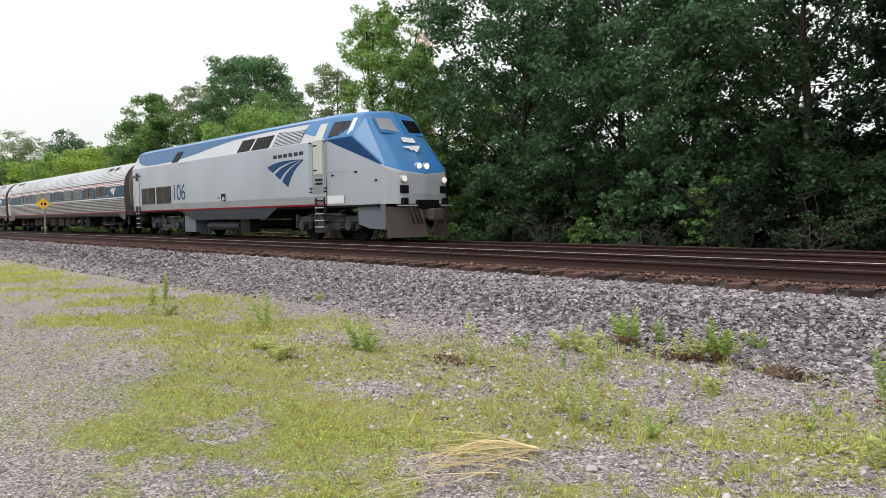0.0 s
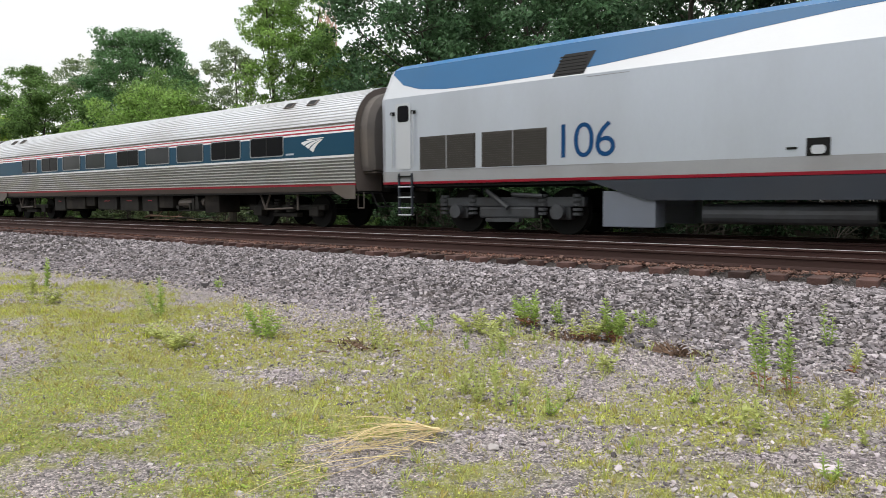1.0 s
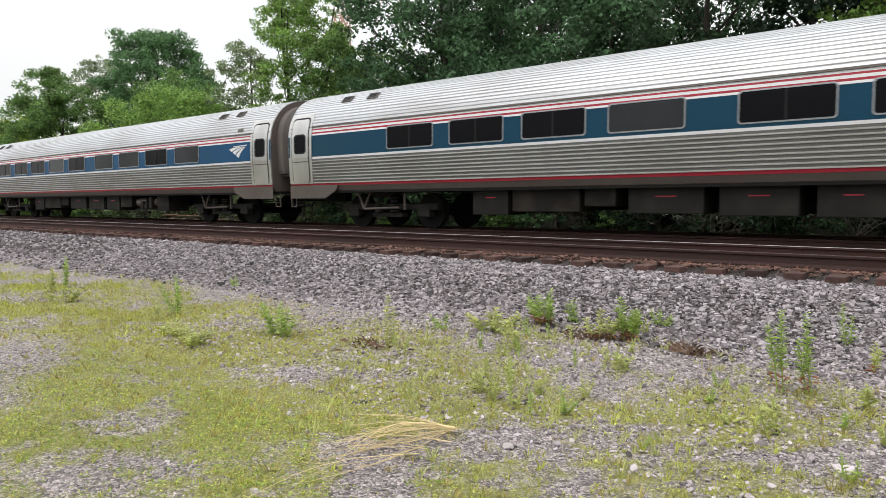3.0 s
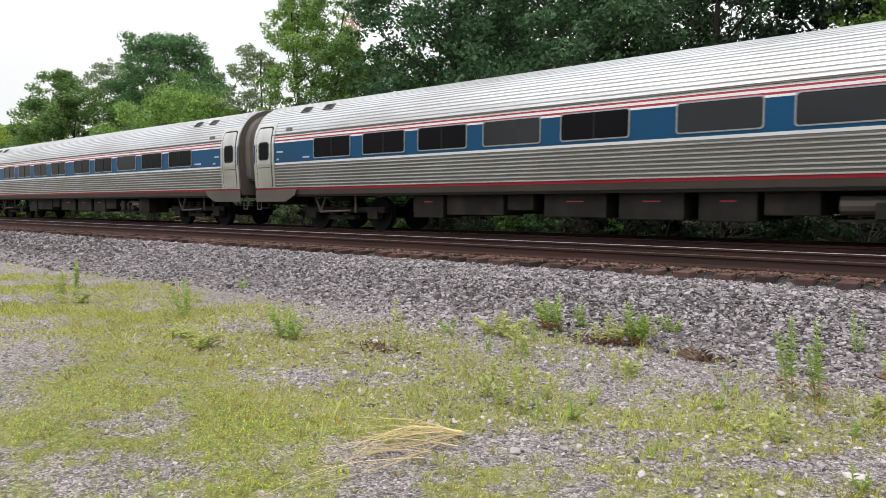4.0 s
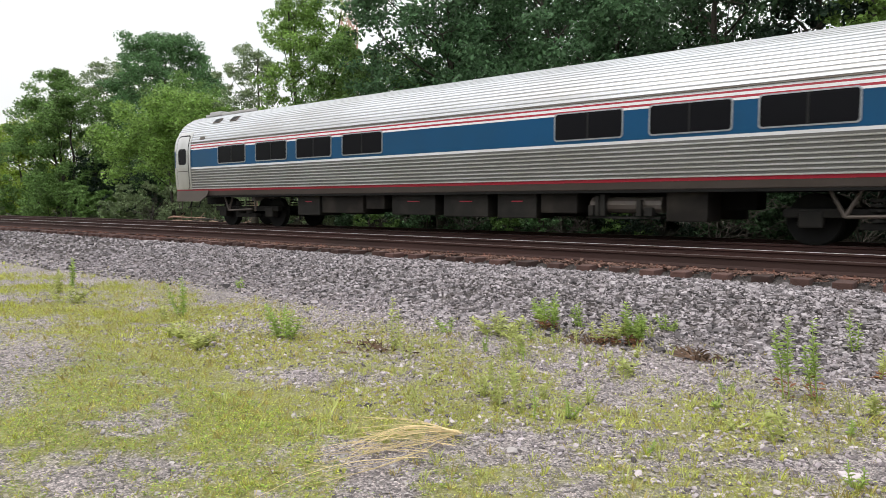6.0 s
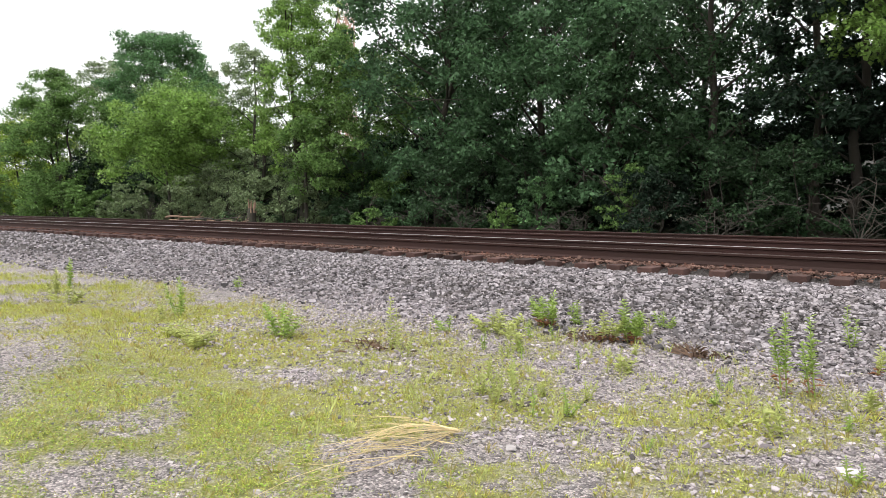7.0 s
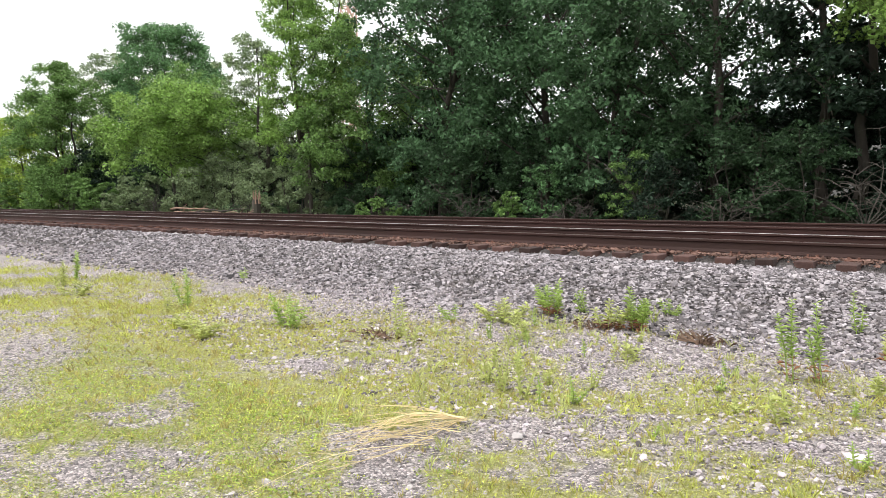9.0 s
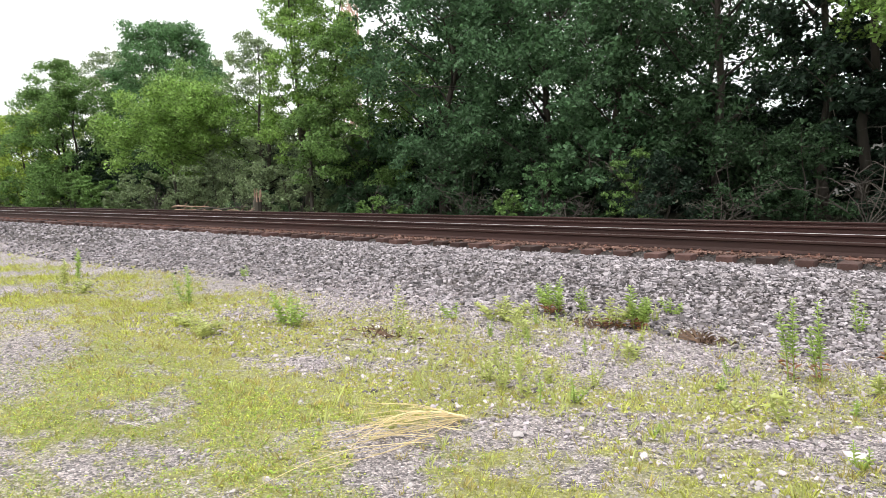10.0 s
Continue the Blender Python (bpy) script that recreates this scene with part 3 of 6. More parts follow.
tufts("grass_tufts", 900, -26, -7, 2.6, 6.6, 0.04, 0.09, 0.004, 0.06, 14, M["grass"], "taller yellow-green grass tufts on gravel", 34, 1.0, 1.3)
tufts("grass_tufts", 190, -2.1, 0.5, 2.6, 5.8, 0.03, 0.085, 0.0018, 0.022, 11, M["grass"], "upright yellow-green grass tufts on gravel", 35, 0.35, 1.0)
tufts("grass_tufts", 260, -4.4, -1.6, 3.6, 6.6, 0.03, 0.09, 0.0018, 0.022, 9, M["weed_pale"], "upright pale green grass tufts on gravel", 36, 0.4, 1.0)
blades("grass", 60000, -40, -11, 2.0, 7.0, 0.03, 0.09, 0.005, M["grass"], "short yellow-green grass on gravel", 24, 1.2, 1.3)


# ---- tracks ----
RAIL_PROFILE = [(-0.070, -0.186), (0.070, -0.186), (0.070, -0.176), (0.022, -0.158), (0.009, -0.140), (0.009, -0.052), (0.034, -0.036), (0.037, -0.012), (0.028, 0.0),
                (-0.030, 0.0), (-0.0335, -0.003), (-0.037, -0.010), (-0.034, -0.036), (-0.009, -0.052), (-0.009, -0.140), (-0.022, -0.158), (-0.070, -0.176)]


def rail(parent, y, head):
    xs = [-900, -300, -150, -80, -50, -30, -15, 0, 15, 60, 300, 900]
    k = len(RAIL_PROFILE)
    vs = [(x, y + p[0], RAIL + p[1]) for x in xs for p in RAIL_PROFILE]
    fs, sl = [], []
    for i in range(len(xs) - 1):
        for j in range(k):
            fs.append((i * k + j, i * k + (j + 1) % k, (i + 1) * k + (j + 1) % k, (i + 1) * k + j))
            sl.append(1 if j == 8 or (j == 9 and head is M["polish"]) else 0)
    return link_mesh("rail", vs, fs, [M["rust"], head], parent, "rusty steel rail with worn bright head", slots=sl)


def tie_mesh(length):
    bm = bmesh.new()
    add_box(bm, -0.115, 0.115, -length / 2, length / 2, -0.18, 0.0, 0.012)
    me = bpy.data.meshes.new("tie")
    bm.to_mesh(me)
    bm.free()
    me.materials.append(M["tie"])
    return me


def plate_mesh():
    bm = bmesh.new()
    add_box(bm, -0.10, 0.10, -0.18, 0.18, 0.0, 0.018, 0.004)
    for sx, sy in ((-0.06, -0.10), (0.06, 0.10), (0.06, -0.10), (-0.06, 0.10)):
        add_box(bm, sx - 0.012, sx + 0.012, sy - 0.016, sy + 0.016, 0.018, 0.05)
    me = bpy.data.meshes.new("tie_plate")
    bm.to_mesh(me)
    bm.free()
    me.materials.append(M["plate"])
    return me


TIE_TOP = RAIL - 0.186 - 0.018


def track(y, heads, x0, x1, label, seed):
    r = random.Random(seed)
    top = empty("railway_track", Matrix.Identity(4), label, "railway track", "parallel tracks", "structure")
    for side, head in zip((-0.7525, 0.7525), heads):
        rail(top, y + side, head)
    plates, alike = plate_mesh(), tie_mesh(2.74)
    x = x1
    while x > x0:
        t = new("tie", alike)
        t.parent = top
        t.matrix_basis = pose(x, y + r.uniform(-0.09, 0.06), TIE_TOP - r.uniform(0, 0.012), 0, 0, r.uniform(-1.5, 1.5))
        for side in (-0.7525, 0.7525):
            p = new("tie_plate", plates)
            p.parent = t
            p.matrix_basis = pose(0, side, 0.0)
        x -= 0.53 * r.uniform(0.88, 1.12)
    bm = bmesh.new()
    while x > -260:
        add_box(bm, x - 0.115, x + 0.115, y - 1.37, y + 1.37, TIE_TOP - 0.18, TIE_TOP)
        x -= 0.53
    tagged(part("distant_ties", bm, M["tie"], top, "weathered timber ties in the distance"), kind="stuff")
    return top


track(NEAR_Y, (M["dull_head"], M["polish"]), -50, 5, "rusty railway track on timber ties in ballast", 5)
track(FAR_Y, (M["dull_head"], M["dull_head"]), -30, 5, "railway track with polished rail heads that carries the train", 6)


# ---- the train ----
def place(bm, m):
    bmesh.ops.transform(bm, matrix=m, verts=bm.verts)


def wheel_set(parent, x, radius, material):
    """An axle with its two wheels."""
    bm = bmesh.new()
    add_tube(bm, (x, -0.78, radius), (x, 0.78, radius), 0.08, seg=10)
    axle = part("axle", bm, M["under_dark"], parent)
    for side in (-1, 1):
        bm = bmesh.new()
        add_tube(bm, (x, side * 0.69, radius), (x, side * 0.82, radius), radius, seg=28)
        add_tube(bm, (x, side * 0.815, radius), (x, side * 0.85, radius), radius * 0.42, seg=16)
        add_tube(bm, (x, side * 0.66, radius), (x, side * 0.69, radius), radius + 0.028, seg=28)
        part("wheel", bm, material, parent, "grimy steel wheel")
    return axle


def coach_bogie(parent, x):
    for dx in (-1.3, 1.3):
        wheel_set(parent, x + dx, 0.455, M["under_dark"])
    for side in (-1, 1):
        y = side * 1.02
        bm = bmesh.new()
        add_box(bm, x - 1.75, x + 1.75, y - 0.09, y + 0.09, 0.50, 0.66, 0.02)
        for dx in (-1.3, 1.3):
            add_box(bm, x + dx - 0.2, x + dx + 0.2, y - 0.12, y + 0.12, 0.32, 0.62, 0.03)
        add_box(bm, x - 0.55, x + 0.55, y - 0.10, y + 0.14, 0.30, 0.42, 0.02)
        part("bogie_frame", bm, M["bogie"], parent)
        for dx in (-0.28, 0.28):
            bm = bmesh.new()
            for k in range(5):
                add_tube(bm, (x + dx, y + side * 0.1, 0.44 + k * 0.085), (x + dx, y + side * 0.1, 0.49 + k * 0.085), 0.13, seg=12)
            part("spring", bm, M["bogie"], parent)
        bm = bmesh.new()
        for ax, az, bx, bz in ((-1.0, 1.0, -0.75, 0.52), (-0.5, 1.0, -0.75, 0.52), (-1.0, 1.0, -0.5, 1.0), (-0.75, 0.52, 0.55, 0.56), (0.75, 1.0, 0.75, 0.5)):
            add_tube(bm, (x + ax, y + side * 0.22, az), (x + bx, y + side * 0.22, bz), 0.032, seg=8)
        part("brake_rigging", bm, M["steel_dirty"], parent)


COACH_SIDE = [(1.50, 1.04), (1.545, 1.18), (1.555, 1.245), (1.595, 1.94), (1.60, 2.00), (1.588, 2.60)]
ROOF_SIDE = [(1.588, 2.60), (1.572, 2.72), (1.55, 2.84), (1.50, 3.02), (1.41, 3.22), (1.27, 3.42), (1.08, 3.60), (0.82, 3.75), (0.50, 3.85), (0.18, 3.895), (0.0, 3.90)]


def along_profile(points, t):
    """Place at t metres along a polyline of (y, z)."""
    for (a, b), (c, d) in zip(points, points[1:]):
        s = math.hypot(c - a, d - b)
        if t <= s:
            return a + (c - a) * t / s, b + (d - b) * t / s
        t -= s
    return points[-1]


def fluted(points, pitch, depth, shape=(0.06, 0.30, 0.40)):
    """A profile with ribs that stand proud of it."""
    total = sum(math.dist(p, q) for p, q in zip(points, points[1:]))
    n = max(1, int(total / pitch))
    out = []
    for i in range(n):
        for f, d in ((0.0, 0.0), (shape[0], depth), (shape[1], depth), (shape[2], 0.0)):
            t = (i + f) * total / n
            y, z = along_profile(points, t)
            y2, z2 = along_profile(points, min(t + 0.02, total))
            if t + 0.02 >= total:
                y2, z2, (y, z) = *along_profile(points, total), along_profile(points, total - 0.02)
            ty, tz = y2 - y, z2 - z
            k = math.hypot(ty, tz)
            y, z = along_profile(points, t)
            out.append((y + tz / k * d, z - ty / k * d))
    out.append(points[-1])
    return out


def strip(name, parent, material, points, x0, x1, label="", sides=(-1, 1), off=0.0, ribs=False):
    """A profile drawn out along the train, on one or both sides."""
    vs, fs = [], []
    for s in sides:
        o = len(vs)
        for x in (x0, x1):
            vs += [(x, s * (y + off), z) for y, z in points]
        k = len(points)
        fs += [(o + i, o + i + 1, o + k + i + 1, o + k + i) if s < 0 else (o + k + i, o + k + i + 1, o + i + 1, o + i) for i in range(k - 1)]
    # every fourth face, the groove floor, takes the darker steel as painted shade
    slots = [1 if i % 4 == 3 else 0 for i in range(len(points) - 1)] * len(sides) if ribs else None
    return link_mesh(name, vs, fs, material, parent, label, slots=slots)


def side_y(z):
    pts = COACH_SIDE + ROOF_SIDE[1:]
    for (a, b), (c, d) in zip(pts, pts[1:]):
        if b <= z <= d:
            return a + (c - a) * (z - b) / (d - b)
    return 1.5


def rounded(x0, x1, z0, z1, r, k=4):
    out = []
    for cx, cz, a0 in ((x1 - r, z0 + r, -90), (x1 - r, z1 - r, 0), (x0 + r, z1 - r, 90), (x0 + r, z0 + r, 180)):
        for i in range(k + 1):
            a = radians(a0 + 90 * i / k)
            out.append((cx + r * math.cos(a), cz + r * math.sin(a)))
    return out


def span_at(outline, z):
    """Least and greatest x of a convex outline at a height."""
    xs = []
    for (xa, za), (xb, zb) in zip(outline, outline[1:] + outline[:1]):
        if min(za, zb) - 1e-6 <= z <= max(za, zb) + 1e-6:
            if abs(zb - za) < 1e-6:
                xs += [xa, xb]
            else:
                xs.append(xa + (xb - xa) * (z - za) / (zb - za))
    return min(xs), max(xs)


def side_panel(name, parent, material, outline, side, proud, thick=0.012, label="", convex=True):
    """A shape in (x, z) that follows the curved coach side, with a rim that reaches into the body."""
    zs = [z for _, z in outline]
    z0, z1 = min(zs), max(zs)
    if convex and z1 - z0 > 0.3:
        n = int((z1 - z0) / 0.12)
        levels = sorted({round(z, 4) for z in zs} | {round(z0 + (z1 - z0) * i / n, 4) for i in range(n + 1)})
        levels = [z for i, z in enumerate(levels) if i == 0 or z - levels[i - 1] > 1e-3]
        spans = [span_at(outline, min(max(z, z0), z1)) for z in levels]
        left, right = [(s[0], z) for s, z in zip(spans, levels)], [(s[1], z) for s, z in zip(spans, levels)]
        outline = left[::-1] + right
        m = len(levels)
        k = 2 * m
        front = [(m - 1 - i, m + i, m + i + 1, m - 2 - i) for i in range(m - 1)]
    else:
        k = len(outline)
        front = [tuple(range(k))]
    vs = [(x, side * (side_y(z) + proud), z) for x, z in outline] + [(x, side * (side_y(z) + proud - thick), z) for x, z in outline]
    fs = front + [((i + 1) % k, i, k + i, k + (i + 1) % k) for i in range(k)]
    if side > 0:
        fs = [f[::-1] for f in fs]
    return link_mesh(name, vs, fs, material, parent, label)


def ring_panel(name, parent, material, outer, inner, side, proud, thick=0.03, label=""):
    k = len(outer)
    vs = [(x, side * (side_y(z) + proud), z) for x, z in outer] + [(x, side * (side_y(z) + proud), z) for x, z in inner]
    vs += [(x, side * (side_y(z) + proud - thick), z) for x, z in outer]
    fs = []
    for i in range(k):
        j = (i + 1) % k
        a, b = (i, j, k + j, k + i), (j, i, 2 * k + i, 2 * k + j)
        fs += [a, b] if side < 0 else [a[::-1], b[::-1]]
    return link_mesh(name, vs, fs, material, parent, label)


WINDOWS_A = (-4.08, -6.12, -8.12, -10.15, -12.2, -14.7, -16.75, -18.79, -20.85)
WINDOWS_B = (-5.2, -7.2, -9.3, -16.0, -18.0, -20.0, -22.1)
WINDOWS_C = tuple(-26.01 - w for w in WINDOWS_A)
X_FRONT, X_REAR = -0.43, -25.58


def emblem(parent, material, x, z, s, side, panel):
    """Three swept blades that fan out from one tip; s is the width."""
    def curve(a):
        p0, c, p1 = (0.57 * a, 0.31 * (1 - a)), (0.32 + 0.36 * a, 0.41 - 0.17 * a), (1.0, 0.365)
        out = []
        for i in range(10):
            f = i / 9 * 0.97
            out.append(tuple((1 - f) ** 2 * u + 2 * f * (1 - f) * v + f * f * w for u, v, w in zip(p0, c, p1)))
        return out
    for a0, a1 in ((0.0, 0.28), (0.37, 0.63), (0.72, 1.0)):
        outline = [(x + s * u, z + s * w) for u, w in curve(a1)] + [(x + s * u, z + s * w) for u, w in curve(a0)[::-1]]
        panel("emblem_blade", parent, material, outline, side)


def coach_emblem(parent, x, side):
    def panel(name, par, material, outline, s):
        return side_panel(name, par, material, outline, s, 0.007, 0.006, convex=False)
    emblem(parent, M["white"], x, 2.12, 0.92, side, panel)
    side_panel("lettering_bar", parent, M["white"], [(x + 0.25, 2.47), (x + 0.95, 2.49), (x + 0.95, 2.52), (x + 0.25, 2.50)], side, 0.007, 0.006)


def door_panel(parent, x0, x1, side):
    """A vestibule door with its window, dark reveal and kick plate."""
    side_panel("door_surround", parent, M["door_steel"], rounded(x0 - 0.14, x1 + 0.14, 1.24, 3.24, 0.05), side, 0.03, 0.05, "plain stainless door surround")
    side_panel("door_reveal", parent, M["rubber"], rounded(x0 - 0.03, x1 + 0.03, 1.26, 3.14, 0.12), side, 0.034, 0.02)
    d = side_panel("door", parent, M["door_steel"], rounded(x0, x1, 1.26, 3.09, 0.10), side, 0.042, 0.02, "stainless sliding door")
    ring_panel("window_gasket", d, M["rubber"], rounded(x0 + 0.10, x1 - 0.10, 2.10, 2.66, 0.11), rounded(x0 + 0.14, x1 - 0.14, 2.14, 2.62, 0.08), side, 0.05, 0.02)
    side_panel("door_window", d, M["glass"], rounded(x0 + 0.14, x1 - 0.14, 2.14, 2.62, 0.08), side, 0.047, 0.01)
    side_panel("door_seam", d, M["steel_dirty"], [(x0 + 0.05, 1.86), (x1 - 0.03, 1.86), (x1 - 0.03, 1.885), (x0 + 0.05, 1.885)], side, 0.047, 0.006)


def coach(name_label, windows, front_door, emblem_end, marks, seed):
    rr = random.Random(seed)
    band = M["band_teal"] if seed < 3 else M["band_blue"]    # the first two coaches are darker and dustier
    top = empty("passenger_coach", Matrix.Identity(4), name_label, "train car", "coaches of the train")
    # body skin
    body = strip("side_sill", top, M["brown_grime"], [(1.46, 1.0)] + COACH_SIDE[:2], X_REAR, X_FRONT, "grimy steel side sill")
    strip("red_stripe", top, M["red"], COACH_SIDE[1:3], X_REAR, X_FRONT, off=0.004)
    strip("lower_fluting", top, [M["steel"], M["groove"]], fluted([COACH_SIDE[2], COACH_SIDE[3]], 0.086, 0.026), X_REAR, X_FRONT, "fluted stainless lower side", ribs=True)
    strip("white_stripe", top, M["white"], COACH_SIDE[3:5], X_REAR, X_FRONT, off=0.006)
    strip("blue_band", top, band, COACH_SIDE[4:6], X_REAR, X_FRONT, "blue painted window band")
    for za, zb, m in ((2.60, 2.645, "white"), (2.645, 2.69, "red"), (2.69, 2.745, "white"), (2.745, 2.785, "red"), (2.785, 2.83, "white")):
        strip(m + "_stripe", top, M[m], [(side_y(za), za), (side_y(zb), zb)], X_REAR, X_FRONT, off=0.003)
    strip("gutter", top, M["steel_dirty"], [(side_y(2.83), 2.83), (side_y(2.835) + 0.03, 2.835), (side_y(2.86) + 0.03, 2.86), (side_y(2.87), 2.87)], X_REAR, X_FRONT)
    roof_pts = [(side_y(2.865), 2.865)] + [p for p in ROOF_SIDE if p[1] > 2.9]
    strip("roof", top, [M["steel_roof"], M["roof_groove"]], fluted(roof_pts, 0.090, 0.018, (0.08, 0.68, 0.78)), X_REAR, X_FRONT, "corrugated stainless roof", ribs=True)
    floor = [(X_REAR, -1.5, 1.02), (X_FRONT, -1.5, 1.02), (X_FRONT, 1.5, 1.02), (X_REAR, 1.5, 1.02)]
    plate("underfloor", top, M["under_dark"], floor[::-1], 0.05)
    # end walls
    ring = [(1.50, 1.04)] + COACH_SIDE[1:] + ROOF_SIDE[1:-1]
    outline = [(-y, z) for y, z in ring] + [(y, z) for y, z in ring[::-1]]
    for x, d in ((X_FRONT, 1), (X_REAR, -1)):
        k = len(outline)
        vs = [(x - d * 0.002, y * 0.998, z) for y, z in outline] + [(x - d * 0.08, y * 0.99, z) for y, z in outline]
        fs = [tuple(range(k)) if d < 0 else tuple(range(k))[::-1]]
        link_mesh("end_wall", vs, fs, M["end_grime"], top, "grimy coach end wall")
        # diaphragm: a tall dusty hood round the gangway
        hood = [(y * 0.86, 1.56 + (z - 1.04) * 0.765) for y, z in outline]
        k2 = len(hood)
        vs = [(x - d * 0.02, y, z) for y, z in hood] + [(x + d * 0.26, y, z) for y, z in hood] + [(x + d * 0.37, y * 0.88, z * 0.94 + 0.12) for y, z in hood]
        fs = [(i, (i + 1) % k2, k2 + (i + 1) % k2, k2 + i) for i in range(k2)] + [(k2 + i, k2 + (i + 1) % k2, 2 * k2 + (i + 1) % k2, 2 * k2 + i) for i in range(k2)] + [tuple(range(2 * k2, 3 * k2))]
        if d > 0:
            fs = [f[::-1] for f in fs]
        link_mesh("diaphragm", vs, fs, M["diaphragm"], top, "dusty brown gangway diaphragm")
        bm = bmesh.new()
        for z in (1.50, 1.58):
            add_box(bm, x, x + d * 0.40, -1.22, 1.22, z, z + 0.045, 0.01)
        part("buffer_plate", bm, M["steel_dirty"], top)
        bm = bmesh.new()
        add_box(bm, x - d * 0.1, x + d * 0.30, -0.55, 0.55, 1.0, 1.5, 0.05)
        add_box(bm, x - d * 0.8, x + d * 0.43, -0.13, 0.13, 0.72, 0.98, 0.03)
        part("coupler", bm, M["under_dark"], top)
        for y in (-0.95, -0.6, 0.7):
            bm = bmesh.new()
            add_tube(bm, (x, y, 1.0), (x + d * 0.2, y, 0.62), 0.025, seg=6)
            add_tube(bm, (x + d * 0.2, y, 0.62), (x + d * 0.43, y + 0.05, 0.60), 0.025, seg=6)
            part("hose", bm, M["rubber"], top)
        for side in (-1, 1):
            # stirrup step under the corner
            bm = bmesh.new()
            xa, xb = x - d * 0.06, x + d * 0.16
            for xx in (xa, xb):
                add_tube(bm, (xx, side * 1.42, 1.0), (xx, side * 1.42, 0.58), 0.018, seg=6)
            add_tube(bm, (xa, side * 1.42, 0.58), (xb, side * 1.42, 0.58), 0.018, seg=6)
            part("stirrup_step", bm, M["steel_dirty"], top)
    # lower end skirts
    for x, d, door in ((X_FRONT, -1, front_door), (X_REAR, 1, True)):
        for side in (-1, 1):
            reach = 1.5 if door else 0.38
            pts = [(x, 1.19), (x + d * (reach + 0.55), 1.19), (x + d * (reach + 0.45), 1.02), (x + d * reach, 0.82), (x, 0.82)]
            side_skirt = [(q, side * 1.565, z) for q, z in pts]
            if (d > 0) == (side < 0):
                side_skirt = side_skirt[::-1]
            plate("end_skirt", top, M["steel_dirty"], side_skirt, 0.02 , "grimy steel end skirt")
            if door:
                xa, xb = sorted((x + d * 0.17, x + d * 0.88))
                door_panel(top, xa, xb, side)
                xp = sorted((x + d * 0.005, x + d * 0.075))
                side_panel("end_post", top, M["door_steel"], [(xp[0], 1.25), (xp[1], 1.25), (xp[1], 3.1), (xp[0], 3.1)], side, 0.036, 0.05)
                side_panel("blue_patch", top, band, [(xp[0] + 0.012, 2.0), (xp[1] - 0.004, 2.0), (xp[1] - 0.004, 2.6), (xp[0] + 0.012, 2.6)], side, 0.040, 0.004)
    # windows
    for wx in windows:
        for side in (-1, 1):
            outer, inner = rounded(wx - 0.785, wx + 0.785, 2.065, 2.662, 0.07), rounded(wx - 0.757, wx + 0.757, 2.093, 2.635, 0.055)
            w = ring_panel("window_frame", top, M["frame"], outer, inner, side, 0.016, 0.03, "aluminium window frame")
            # one pane in four is greyer: a reflection put into its base colour
            split = rr.choice((0, 0, 0, 1))
            side_panel("pane", w, M["glass_grey" if split else "glass"], inner, side, 0.004, 0.004, "dark tinted glass")
            if not split:
                side_panel("mullion", w, M["rubber"], [(wx - 0.02, 2.10), (wx + 0.02, 2.10), (wx + 0.02, 2.63), (wx - 0.02, 2.63)], side, 0.012, 0.008)
    for side in (-1, 1):
        if emblem_end == "front":
            coach_emblem(top, -2.62 if front_door else -2.55, side)
        elif emblem_end == "rear":
            coach_emblem(top, -23.75, side)
        for bx, bz, wd in marks:
            side_panel("lettering_bar", top, M["silver"], [(bx, bz), (bx + wd, bz), (bx + wd, bz + 0.05), (bx, bz + 0.05)], side, 0.006, 0.005)
    # roof vents near the ends
    for vx in (-2.5, -3.5, -22.5, -23.5):
        for side in (-1, 1):
            y = side * 1.14
            bm = bmesh.new()
            add_box(bm, -0.19, 0.19, -0.12, 0.12, -0.03, 0.05, 0.015)
            place(bm, pose(vx, y, 3.545, -side * 42, 0, 0))
            v = part("roof_vent", bm, M["steel_dirty"], top, "small roof exhaust vent")
            bm = bmesh.new()
            add_box(bm, -0.15, 0.15, -0.09, 0.09, 0.05, 0.055)
            place(bm, pose(vx, y, 3.545, -side * 42, 0, 0))
            part("opening", bm, M["rubber"], v)
    if front_door:
        for vx in (-2.05, -23.9):
            for side in (-1, 1):
                side_panel("marker_light", top, M["steel_dirty"], rounded(vx - 0.15, vx + 0.15, 2.93, 3.03, 0.04), side, 0.03, 0.04)
    # running gear and equipment under the floor
    coach_bogie(top, -3.9)
    coach_bogie(top, -22.1)
    x = -6.9
    for wd, dep, kind in ((0.8, 0.50, 0), (1.55, 0.48, 2), (0.9, 0.36, 0), (1.05, 0.48, 1), (1.35, 0.47, 1), (1.5, 0.44, 1), (0.7, 0.30, 0), (1.7, 0.42, 0), (1.0, 0.5, 1)):
        for side in (-1, 1):
            if kind == 2:
                tube("air_tank", top, M["steel_dirty"], (x, side * 1.15, 0.72), (x - wd, side * 1.15, 0.72), 0.17, 12, "grimy air tank")
                bm = bmesh.new()
                add_box(bm, x - wd, x, side * 0.95, side * 1.35, 0.44, 0.48)
                for k in range(5):
                    q = rr.uniform(x - wd, x - 0.2)
                    add_box(bm, q, q + rr.uniform(0.08, 0.2), side * 1.1, side * 1.42, 0.50, rr.uniform(0.62, 0.95))
                part("brake_gear", bm, M["bogie"], top)
            else:
                b = box("equipment_box", top, (M["under"], M["bogie"])[kind], x - wd, x, side * 0.55, side * 1.36, 1.02 - dep - 0.12, 1.03, 0.02, "grimy underfloor equipment box")
                if kind == 1:
                    y0 = side * 1.362
